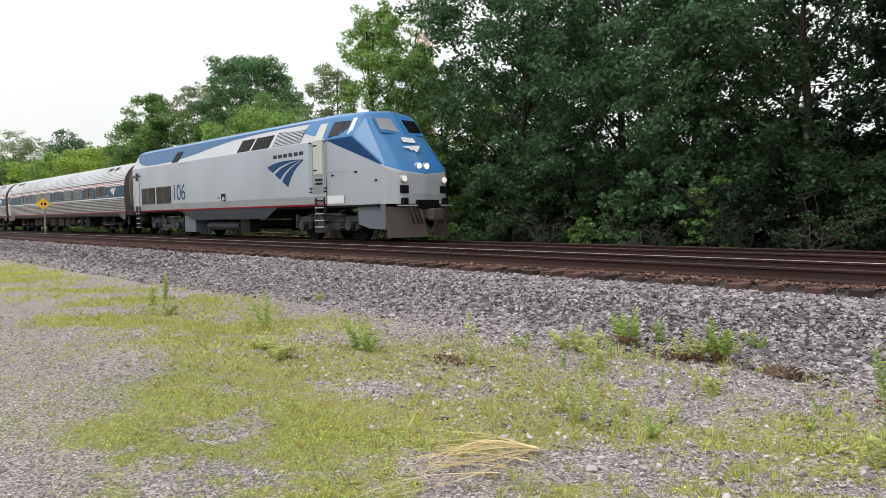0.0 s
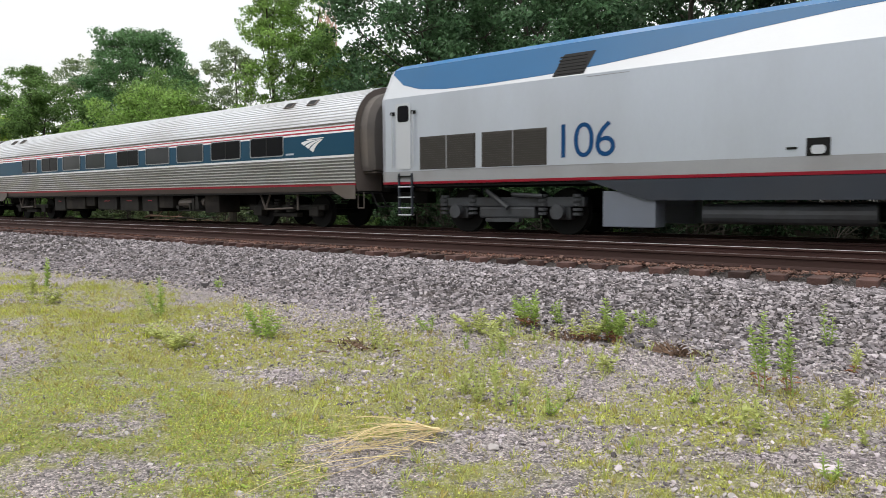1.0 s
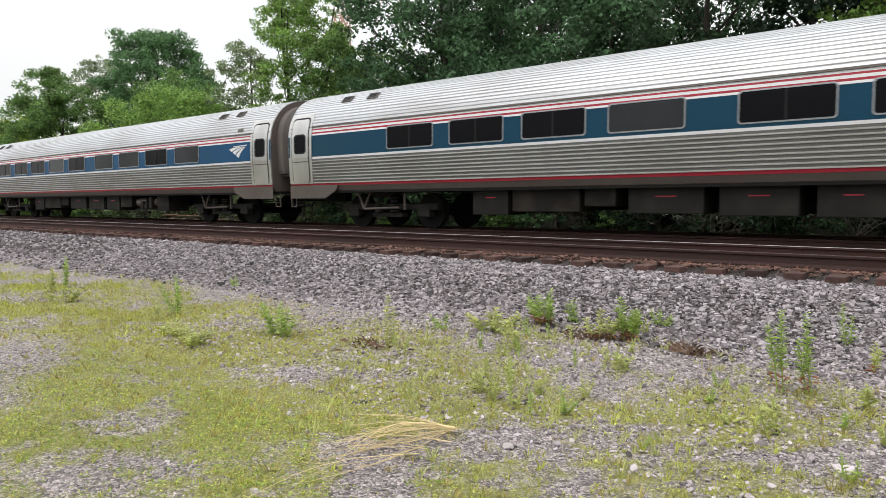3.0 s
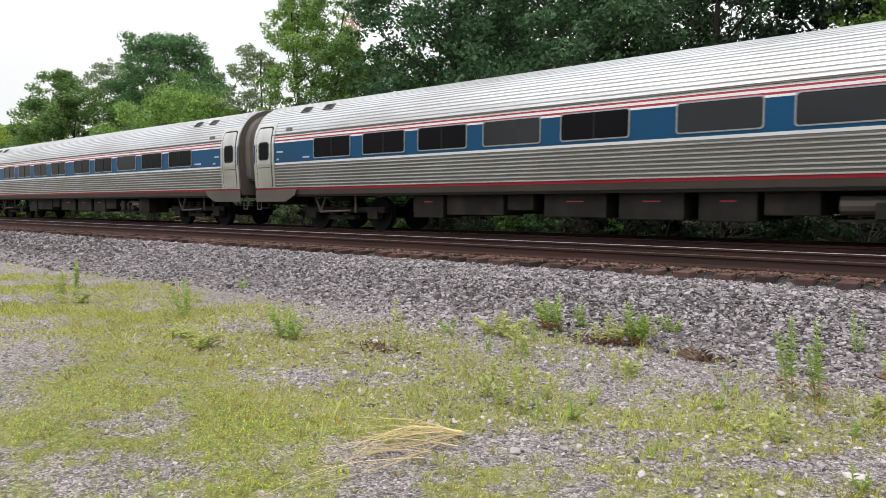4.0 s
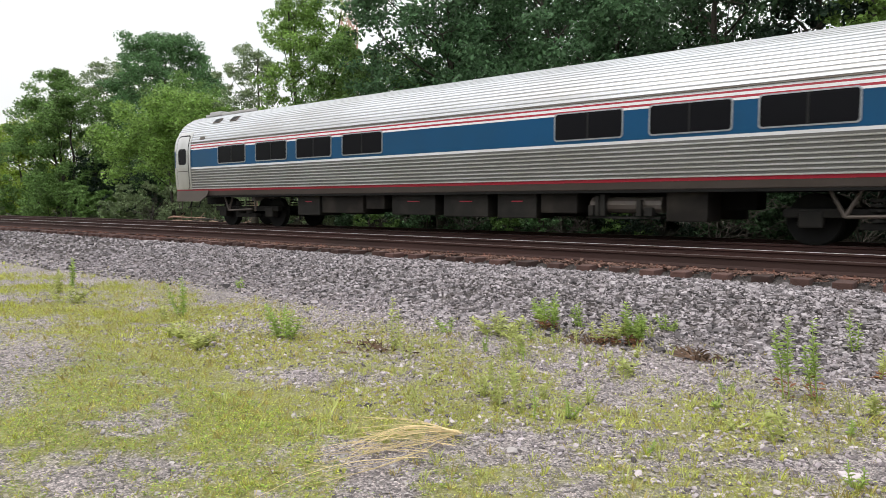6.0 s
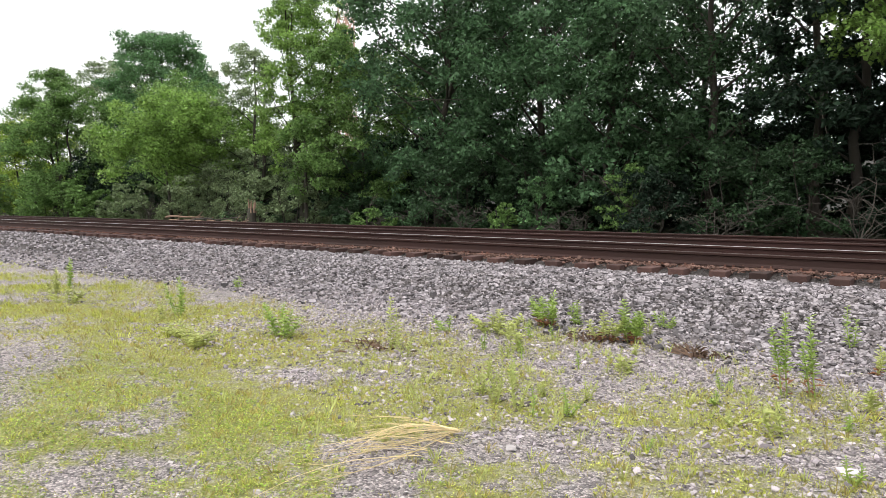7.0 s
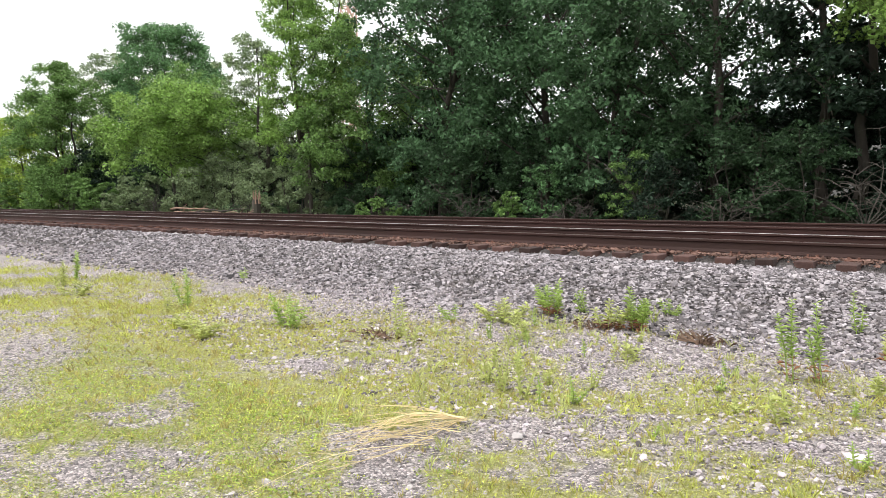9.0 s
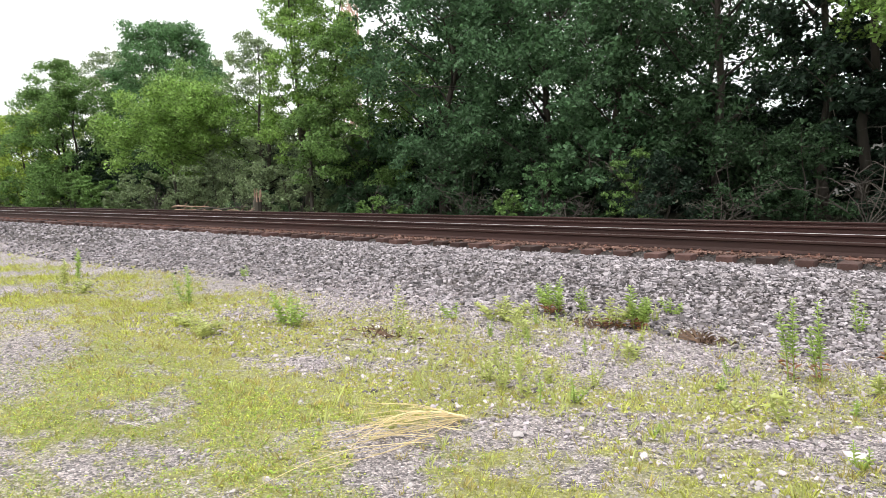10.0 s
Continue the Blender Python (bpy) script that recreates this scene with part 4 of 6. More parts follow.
                    bm = bmesh.new()
                    add_box(bm, x - wd * 0.62, x - wd * 0.35, y0 - 0.004, y0 + 0.004, 0.79, 0.815)
                    part("latch_mark", bm, M["red"], b)
        x -= wd + (0.28 if kind else 0.12)
    bm = bmesh.new()
    add_box(bm, -19.6, -6.3, -0.35, 0.35, 0.62, 1.02)
    part("centre_sill", bm, M["under_dark"], top)
    return top


# locomotive: x from its rear coupling, nose towards +x
LOCO_KINK, LOCO_TOP = (1.52, 3.33), (1.12, 4.10)


def loco_side(x, z, side, off=0.004):
    """Place on the flat side (below the kink) or on the sloped upper side."""
    off = off - max(0.0, x - 17.72) * 0.073     # the nose tapers in plan
    if z <= LOCO_KINK[1]:
        return (x, side * (1.52 + off), z)
    f = (z - LOCO_KINK[1]) / (LOCO_TOP[1] - LOCO_KINK[1])
    return (x, side * (1.52 - 0.40 * f + off * 0.9), z + off * 0.45)


def loco_panel(name, parent, material, outline, side, off=0.004, thick=0.004, label=""):
    k = len(outline)
    vs = [loco_side(x, z, side, off) for x, z in outline] + [loco_side(x, z, side, off - thick) for x, z in outline]
    fs = [tuple(range(k))] + [((i + 1) % k, i, k + i, k + (i + 1) % k) for i in range(k)]
    if side > 0:
        fs = [f[::-1] for f in fs]
    return link_mesh(name, vs, fs, material, parent, label)


def rect(x0, x1, z0, z1):
    return [(x0, z0), (x1, z0), (x1, z1), (x0, z1)]


def locomotive():
    top = empty("diesel_locomotive", Matrix.Identity(4), "silver and blue passenger diesel locomotive with a sloped nose", "locomotive")
    prof = [(1.50, 1.18), (1.52, 1.24), (1.52, 1.50), (1.52, 3.33), (1.12, 4.10), (0.86, 4.24), (0.4, 4.31), (0.0, 4.32)]
    ring = [(-y, z) for y, z in prof] + [(y, z) for y, z in prof[-2::-1]]
    k = len(ring)
    xs = [0.43, 0.62, 17.72]
    vs = []
    for i, x in enumerate(xs):
        s = 0.93 if i == 0 else 1.0
        vs += [(x, y * s, z if z < 3.3 else 3.3 + (z - 3.3) * (0.9 if i == 0 else 1)) for y, z in ring]
    fs, sl = [], []
    names = ["red", "grey_band", "silver", "silver_light", "sky_blue", "sky_blue", "sky_blue"]
    slot = {"silver": 0, "grey_band": 1, "silver_light": 2, "sky_blue": 3, "red": 4}
    for i in range(2):
        for j in range(k - 1):
            fs.append((i * k + j, (i + 1) * k + j, (i + 1) * k + j + 1, i * k + j + 1))
            sl.append(slot[names[j] if j < 7 else names[k - 2 - j]])
    fs.append(tuple(range(k)))
    sl.append(0)
    fs = [f[::-1] if n < len(fs) - 1 else f for n, f in enumerate(fs)]
    body = link_mesh("body", vs, fs, [M["silver"], M["grey_band"], M["silver_light"], M["sky_blue"], M["red"]], top, "silver carbody with red sill line", slots=sl)
    plate("underframe", top, M["under_dark"], [(0.5, -1.45, 1.17), (20.3, -1.45, 1.17), (20.3, 1.45, 1.17), (0.5, 1.45, 1.17)][::-1], 0.06)
    # cab and nose in flat facets
    half = {"A0": (17.72, 1.50, 1.18), "A1": (20.47, 1.31, 1.18), "A2": (20.47, 1.32, 2.35), "A3": (18.99, 1.43, 3.36), "A4": (17.72, 1.52, 3.33),
            "B0": (17.72, 1.12, 4.10), "B1": (19.16, 1.04, 4.04), "C0": (17.72, 0.86, 4.24), "C1": (19.24, 0.92, 4.14), "D0": (17.72, 0.0, 4.32), "D1": (19.30, 0.0, 4.23),
            "E1": (20.80, 0.95, 2.20), "E0": (20.82, 0.95, 1.18), "G1": (20.93, 0.0, 2.11), "G0": (20.96, 0.0, 1.18)}
    polys = [(("A0", "A1", "A2", "A4"), 0), (("A2", "A3", "A4"), 3), (("A4", "A3", "B1", "B0"), 1), (("B0", "B1", "C1", "C0"), 1), (("C0", "C1", "D1", "D0"), 1),
             (("A3", "A2", "E1", "C1", "B1"), 1), (("C1", "E1", "G1", "D1"), 1), (("A1", "E0", "E1", "A2"), 2), (("E0", "G0", "G1", "E1"), 2)]
    verts, faces, slots, seen = [], [], [], {}
    for side in (-1, 1):
        for names_, s in polys:
            f = []
            for nm in names_:
                x, y, z = half[nm]
                key = (nm, side if y else 0)
                if key not in seen:
                    seen[key] = len(verts)
                    verts.append((x, side * y, z))
                f.append(seen[key])
            faces.append(tuple(f if side < 0 else f[::-1]))
            slots.append(s)
    cab = link_mesh("cab", verts, faces, [M["silver"], M["sky_blue"], M["silver_light"], M["navy"]], top, "blue sloped cab and nose", slots=slots)
    bev = cab.modifiers.new("soft_edges", "BEVEL")
    bev.width, bev.segments, bev.limit_method, bev.angle_limit = 0.11, 4, "ANGLE", radians(12)

    def on_slope(u, v, out=0.012):
        """Place on the front slope: u across, v from the top (0) to the chin (1)."""
        a, b = Vector((19.27, 0, 4.20)), Vector((20.92, 0, 2.12))
        nrm = Vector((b.z - a.z, 0, a.x - b.x)).normalized() * -1
        return a + (b - a) * v + Vector((0, u, 0)) + nrm * out
    for side in (-1, 1):
        # windshields; the near one has the sky's reflection in its base colour
        w = plate("windshield_frame", top, M["sky_blue"], [on_slope(side * 0.05, 0.10, 0.0), on_slope(side * 0.90, 0.11, 0.0), on_slope(side * 0.92, 0.37, 0.0), on_slope(side * 0.05, 0.38, 0.0)][::side], 0.016)
        plate("windshield", w, M["glass_light"] if side < 0 else M["glass"], [on_slope(side * 0.09, 0.125, 0.014), on_slope(side * 0.84, 0.13, 0.014), on_slope(side * 0.87, 0.325, 0.014), on_slope(side * 0.09, 0.35, 0.014)][::side], 0.008, "windshield that mirrors the sky")
        # cab side windows
        loco_panel("side_window_frame", top, M["black"], [(17.80, 3.40), (18.92, 3.42), (18.98, 3.94), (17.84, 3.92)], side, 0.006, 0.006)
        loco_panel("side_window", top, M["glass_grey"], [(17.84, 3.43), (18.36, 3.44), (18.36, 3.90), (17.87, 3.89)], side, 0.012, 0.006, "dark reflecting cab side window")
        loco_panel("side_window", top, M["glass_grey"], [(18.40, 3.44), (18.72, 3.45), (18.72, 3.91), (18.40, 3.90)], side, 0.012, 0.006, "dark reflecting cab side window")
        loco_panel("white_marker", top, M["white"], [(18.76, 3.46), (18.90, 3.46), (18.97, 3.56), (18.98, 4.0), (18.78, 4.0)], side, 0.02, 0.02)
        loco_panel("navy_wedge", top, M["navy"], [(17.74, 3.322), (20.36, 2.375), (18.96, 3.322)], side, 0.006, 0.006, "dark blue wedge of paint")
        # roof stripe that swells at the rear
        low = [(0.64, 3.98), (1.1, 3.66), (1.7, 3.49), (2.5, 3.41), (3.6, 3.395), (5.2, 3.43), (6.5, 3.50), (7.8, 3.62), (9.3, 3.80), (10.8, 3.93), (12.5, 4.0), (14.5, 4.03), (16.3, 4.03), (16.3, 3.99)]
        high = [(17.7, 4.095), (0.64, 4.095)]
        loco_panel("blue_roof_stripe", top, M["blue"], low + high, side, 0.005, 0.005, "blue roof stripe that swells at the rear")
        loco_panel("blue_cab_paint", top, M["sky_blue"], [(16.3, 4.0), (16.15, 3.70), (17.0, 3.52), (17.72, 3.36), (17.72, 4.09), (16.3, 4.09)], side, 0.007, 0.007)
        # upper vents and windows
        for x0, x1, lean in ((5.40, 6.12, 0.16), (11.64, 12.62, 0.1), (12.80, 14.06, 0.06)):
            v = loco_panel("roof_side_vent", top, M["rubber"], [(x0, 3.36), (x1, 3.36), (x1 + lean, 3.84), (x0 + lean, 3.84)], side, 0.012, 0.012, "dark mesh vent")
            n = 6
            for i in range(n):
                z = 3.39 + i * 0.45 / n
                loco_panel("slat", v, M["black"], rect(x0 + 0.08, x1, z, z + 0.025), side, 0.02, 0.01)
        g = loco_panel("upper_grille", top, M["black"], [(14.34, 3.37), (16.2, 3.40), (16.22, 3.83), (14.36, 3.89)], side, 0.008, 0.008, "slatted upper air grille")
        for i in range(9):
            z = 3.375 + i * 0.054
            loco_panel("slat", g, M["silver_light"], [(14.34, z), (16.2, z + 0.01), (16.2, z + 0.035), (14.34, z + 0.028)], side, 0.03, 0.02)
        # lower rear louvres
        for x0, x1 in ((1.76, 3.42), (3.60, 5.28)):
            f = loco_panel("louvre_frame", top, M["louvre"], rect(x0, x1, 1.53, 2.32), side, 0.008, 0.008, "brown-grey louvred air intake")
            for i in range(15):
                z = 1.55 + i * 0.051
                loco_panel("slat", f, M["louvre"], rect(x0 + 0.03, x1 - 0.03, z, z + 0.026), side, 0.028, 0.02)
            xm = (x0 + x1) / 2
            loco_panel("louvre_post", f, M["grey_band"], rect(xm - 0.012, xm + 0.012, 1.53, 2.32), side, 0.030, 0.028)
        # rear door with window, steps and grab rails
        d = loco_panel("engine_room_door", top, M["silver_light"], rounded(0.98, 1.48, 1.55, 3.18, 0.06), side, 0.02, 0.02, "narrow silver rear door")
        loco_panel("door_window", d, M["glass"], rounded(1.06, 1.42, 2.72, 3.12, 0.08), side, 0.028, 0.008)
        for gx in (0.90, 1.58):
            bm = bmesh.new()
            add_tube(bm, (gx, side * 1.585, 1.6), (gx, side * 1.585, 2.95), 0.016, seg=6)
            part("grab_rail", bm, M["silver_light"], top)
            loco_panel("rail_bracket", top, M["black"], rect(gx - 0.05, gx + 0.05, 2.9, 2.98), side, 0.07, 0.07)
        for x0, x1, zs in ((1.08, 1.50, (1.38, 1.12, 0.86, 0.60, 0.42)), (17.12, 17.62, (1.36, 1.12, 0.92, 0.70, 0.48))):
            bm = bmesh.new()
            for xx in (x0, x1):
                add_box(bm, xx - 0.02, xx + 0.02, side * 1.50, side * 1.56, zs[-1], 1.45)
            part("ladder_rail", bm, M["dark_grey"], top)
            for z in zs:
                bm = bmesh.new()
                add_box(bm, x0, x1, side * 1.44, side * 1.58, z - 0.02, z + 0.012, 0.004)
                part("ladder_step", bm, M["silver_light"] if z < 1.3 else M["black"], top)
        # cab door
        loco_panel("door_recess", top, M["grey_band"], rect(16.92, 17.64, 1.58, 3.30), side, 0.008, 0.008)
        d = loco_panel("cab_door", top, M["cream"], rect(17.02, 17.56, 2.24, 3.32), side, 0.022, 0.02, "cream cab door")
        loco_panel("cab_door_top", d, M["cream"], [(17.04, 3.34), (17.56, 3.34), (17.50, 3.92), (17.10, 3.92)], side, 0.02, 0.02)
        for z in (2.34, 3.16):
            loco_panel("hinge", d, M["black"], rect(17.04, 17.24, z, z + 0.05), side, 0.034, 0.02)
        loco_panel("step_well", top, M["black"], rect(17.10, 17.52, 1.88, 2.08), side, 0.014, 0.006)
        loco_panel("step_tread", top, M["silver_light"], rect(17.10, 17.52, 1.96, 1.99), side, 0.04, 0.03)
        for gx in (16.86, 17.70):
            bm = bmesh.new()
            add_tube(bm, (gx, side * 1.585, 1.66), (gx, side * 1.585, 3.28), 0.018, seg=6)
            part("grab_rail", bm, M["silver_light"], top)
            for z in (1.62, 1.74, 3.26):
                loco_panel("rail_bracket", top, M["black"], rect(gx - 0.04, gx + 0.04, z, z + 0.05), side, 0.07, 0.07)
        # emblem and lettering bars
        def panel(nm, par, material, outline, s):
            return loco_panel(nm, par, material, outline, s, 0.006, 0.005)
        emblem(top, M["navy"], 13.97, 1.87, 2.5, side, panel)
        for i in range(6):
            bx = 14.42 + i * 0.345
            bz = 2.92 + i * 0.004
            loco_panel("lettering_bar", top, M["dark_grey"], rect(bx, bx + 0.25, bz, bz + 0.13), side, 0.006, 0.005)
        # inspection port, patches and small fittings on the side
        loco_panel("fuel_port", top, M["black"], rect(10.26, 10.62, 1.50, 1.80), side, 0.010, 0.008)
        loco_panel("fuel_cap", top, M["silver_light"], rounded(10.33, 10.55, 1.53, 1.68, 0.06), side, 0.02, 0.01)
        loco_panel("port_bar", top, M["black"], rect(9.95, 10.12, 1.62, 1.66), side, 0.02, 0.02)
        loco_panel("white_patch", top, M["white"], rect(17.78, 18.62, 1.24, 1.50), side, 0.006, 0.005)
        for fx, fz in ((18.02, 2.12), (19.15, 2.18), (20.08, 1.88)):
            loco_panel("latch", top, M["black"], rect(fx, fx + 0.1, fz, fz + 0.06), side, 0.02, 0.02)
        for x0, x1, z in ((17.8, 19.1, 2.25), (6.2, 7.1, 3.27), (2.2, 6.8, 1.50)):
            loco_panel("panel_seam", top, M["grey_band"], rect(x0, x1, z, z + 0.012), side, 0.005, 0.004)
        # skirts, tank and boxes below
        pts = [(6.2, 1.17), (7.5, 0.76), (13.7, 0.76), (14.6, 1.17)]
        q = [(x, side * 1.50, z) for x, z in pts]
        plate("fuel_tank_skirt", top, M["dark_grey"], q if side < 0 else q[::-1], -0.03, "dark grey side skirt")
        tube("air_reservoir", top, M["truck"], (8.5, side * 1.15, 0.50), (11.3, side * 1.15, 0.50), 0.19, 16, "grey air reservoir cylinder")
        box("equipment_box", top, M["skirt"], 6.55, 7.65, side * 0.9, side * 1.46, 0.22, 0.95, 0.02, "grey equipment box")
        box("equipment_box", top, M["bogie"], 11.6, 12.3, side * 0.9, side * 1.4, 0.25, 0.8, 0.02)
        q = [(19.26, side * 1.40, 1.17), (19.30, side * 1.40, 0.56), (19.85, side * 1.36, 0.42), (20.52, side * 1.31, 0.40), (20.50, side * 1.31, 1.17)]
        plate("pilot_skirt", top, M["skirt"], q[::-1] if side < 0 else q, 0.03, "blue-grey pilot skirt")
        # ditch lights, sockets and steps on the front
        for y, z, r_, m in ((0.84, 1.94, 0.09, "lamp_dim"), (0.16, 0, 0.085, "lamp")):
            if z:
                c = Vector((20.83, side * y, z))
            else:
                c = on_slope(side * y, 0.89)
            bm = bmesh.new()
            add_tube(bm, c - Vector((0.05, 0, 0)), c + Vector((0.05, 0, 0)), r_ + 0.03, seg=16)
            hs = part("lamp_housing", bm, M["silver_light"], top)
            bm = bmesh.new()
            add_tube(bm, c + Vector((0.03, 0, 0)), c + Vector((0.065, 0, 0)), r_, seg=16)
            part("headlight" if not z else "ditch_light", bm, M[m], hs, "lit lamp")
        box("front_grille", top, M["black"], 20.74, 20.87, side * 0.66, side * 0.96, 1.50, 1.74, 0.005)
        box("front_socket", top, M["black"], 20.74, 20.95, side * 0.74, side * 0.94, 1.16, 1.36, 0.02)
    # number boards and emblem on the nose
    for v, wd, hgt in ((0.49, 0.26, 0.04),):
        plate("number_board", top, M["white"], [on_slope(-wd, v - hgt, 0.05), on_slope(-wd, v + hgt, 0.05), on_slope(wd, v + hgt, 0.05), on_slope(wd, v - hgt, 0.05)], 0.01, "white number board")
    for i in range(3):
        plate("emblem_blade", top, M["white"], [on_slope(-0.40 + i * 0.20, 0.60 + 0.025 * i, 0.05), on_slope(-0.28 + i * 0.18, 0.63 + 0.03 * i, 0.05), on_slope(0.36, 0.575 + 0.004 * i, 0.05), on_slope(0.32, 0.57, 0.05)], 0.006)
    plate("front_belt", top, M["silver_light"], [(20.99, -0.66, 1.50), (21.0, 0.66, 1.50), (21.0, 0.66, 1.46), (20.99, -0.66, 1.46)], 0.015)
    # pilot plough, coupler and hoses
    for side in (-1, 1):
        q = [(20.48, side * 1.30, 1.10), (21.0, side * 0.25, 1.05), (21.15, side * 0.12, 0.16), (20.6, side * 1.30, 0.14)]
        plate("plough_blade", top, M["brown_grime"], q if side < 0 else q[::-1], 0.03, "grimy pilot plough")
        for y in (0.45, 0.6, 0.78):
            bm = bmesh.new()
            add_tube(bm, (20.95, side * y, 1.12), (21.15, side * y, 0.75), 0.03, seg=6)
            add_tube(bm, (21.15, side * y, 0.75), (21.12, side * (y - 0.1), 0.55), 0.03, seg=6)
            part("hose", bm, M["rubber"], top)
    bm = bmesh.new()
    add_box(bm, 20.5, 21.35, -0.16, 0.16, 0.70, 1.0, 0.05)
    add_box(bm, 21.25, 21.5, -0.24, 0.2, 0.66, 1.02, 0.06)
    part("coupler", bm, M["brown_grime"], top)
    box("coupler_plate", top, M["black"], 20.93, 21.04, -0.45, 0.45, 1.04, 1.30, 0.02)
    bm = bmesh.new()
    add_tube(bm, (20.9, -1.15, 1.12), (21.08, -0.5, 1.12), 0.02, seg=6)
    add_tube(bm, (20.9, 1.15, 1.12), (21.08, 0.5, 1.12), 0.02, seg=6)
    part("uncoupling_lever", bm, M["silver_light"], top)
    # rear coupler and hood
    box("rear_diaphragm", top, M["diaphragm"], 0.05, 0.5, -0.6, 0.6, 1.45, 3.5, 0.1)
    box("rear_coupler", top, M["under_dark"], -0.1, 0.9, -0.2, 0.2, 0.7, 1.0, 0.03)
    # bogies
    for cx in (4.05, 17.25):
        for dx in (-1.37, 1.37):
            wheel_set(top, cx + dx, 0.51, M["under_dark"])
        for side in (-1, 1):
            y = side * 1.08
            bm = bmesh.new()
            add_box(bm, cx - 1.95, cx + 1.95, y - 0.1, y + 0.1, 0.62, 0.84, 0.03)
            add_box(bm, cx - 0.75, cx + 0.75, y - 0.12, y + 0.16, 0.36, 0.62, 0.05)
            part("bogie_frame", bm, M["truck"], top, "grimy cast bogie frame")
            for dx in (-1.37, 1.37):
                bm = bmesh.new()
                add_box(bm, cx + dx - 0.24, cx + dx + 0.24, y - 0.05, y + 0.2, 0.34, 0.68, 0.05)
                add_tube(bm, (cx + dx, y + side * 0.1, 0.51), (cx + dx, y + side * 0.26, 0.51), 0.16, seg=14)
                part("axle_box", bm, M["truck"], top)
                for sx in (-0.42, 0.42):
                    bm = bmesh.new()
                    for i in range(5):
                        add_tube(bm, (cx + dx + sx, y + side * 0.08, 0.44 + 0.1 * i), (cx + dx + sx, y + side * 0.08, 0.50 + 0.1 * i), 0.11, seg=12)
                    part("spring", bm, M["truck"], top)
            bm = bmesh.new()
            add_tube(bm, (cx - 0.5, y + side * 0.16, 1.0), (cx + 0.1, y + side * 0.2, 0.60), 0.06, seg=8)
            add_tube(bm, (cx + 0.2, y + side * 0.18, 0.9), (cx + 1.0, y + side * 0.2, 0.86), 0.05, seg=8)
            add_box(bm, cx - 0.45, cx + 0.45, y + side * 0.15, y + side * 0.3, 0.28, 0.36)
            part("damper", bm, M["truck"], top)
    # road number on both flanks
    for side in (-1, 1):
        cu = bpy.data.curves.new("road_number", "FONT")
        cu.body, cu.size, cu.extrude, cu.space_character, cu.offset = "106", 1.02, 0.002, 0.92, -0.004
        ob = bpy.data.objects.new("road_number", cu)
        scene.collection.objects.link(ob)
        me = bpy.data.meshes.new_from_object(ob.evaluated_get(bpy.context.evaluated_depsgraph_get()))
        bpy.data.objects.remove(ob)
        me.materials.clear()
        me.materials.append(M["navy"])
        t = new("road_number", me)
        t.parent = top
        t["label"] = "dark blue painted road number 106"
        t.matrix_basis = pose(5.42, -1.527, 1.66, 90, 0, 0) if side < 0 else pose(6.95, 1.527, 1.66, 90, 0, 180)
    return top


loco = locomotive()
coaches = [
    coach("fluted stainless coach with blue window band behind the locomotive", WINDOWS_A, False, "front", ((-3.2, 2.08, 0.35),), 1),
    coach("fluted stainless coach with blue window band and white emblem", WINDOWS_A, False, "front", ((-3.2, 2.08, 0.35),), 2),
    coach("fluted stainless coach with doors at both ends", WINDOWS_C, True, "front", ((-23.2, 2.10, 0.3), (-24.45, 2.3, 0.3), (-24.45, 2.08, 0.12)), 3),
    coach("fluted stainless coach with white emblem near its rear door", WINDOWS_A, True, "rear", ((-1.85, 2.3, 0.25), (-1.95, 2.08, 0.15), (-3.1, 2.1, 0.4)), 4),
    coach("fluted stainless last coach with fewer windows", WINDOWS_B, True, "front", ((-3.3, 2.1, 0.4), (-1.85, 2.08, 0.2)), 5),
]
# roof conduit and hump at the tail of the last coach
for side in (-1, 1):
    bm = bmesh.new()
    add_box(bm, -25.2, -22.2, side * 0.52 - 0.05, side * 0.52 + 0.05, 3.86, 3.95, 0.02)
    part("roof_conduit", bm, M["roof_groove"], coaches[-1])
box("roof_hump", coaches[-1], M["roof_groove"], -24.9, -24.2, -0.6, 0.6, 3.86, 4.02, 0.04)
PITCH = 26.01


def train_at(t):
    """Place of the coupling between locomotive and first coach."""
    return -36.584 + 24.0834 * t - 0.03674 * t * t


def motions():
    times = [i * 0.25 for i in range(41)]
    walk(loco, [(t, pose(train_at(t), FAR_Y, RAIL)) for t in times])
    for i, c in enumerate(coaches):
        walk(c, [(t, pose(train_at(t) - PITCH * i, FAR_Y, RAIL)) for t in times])


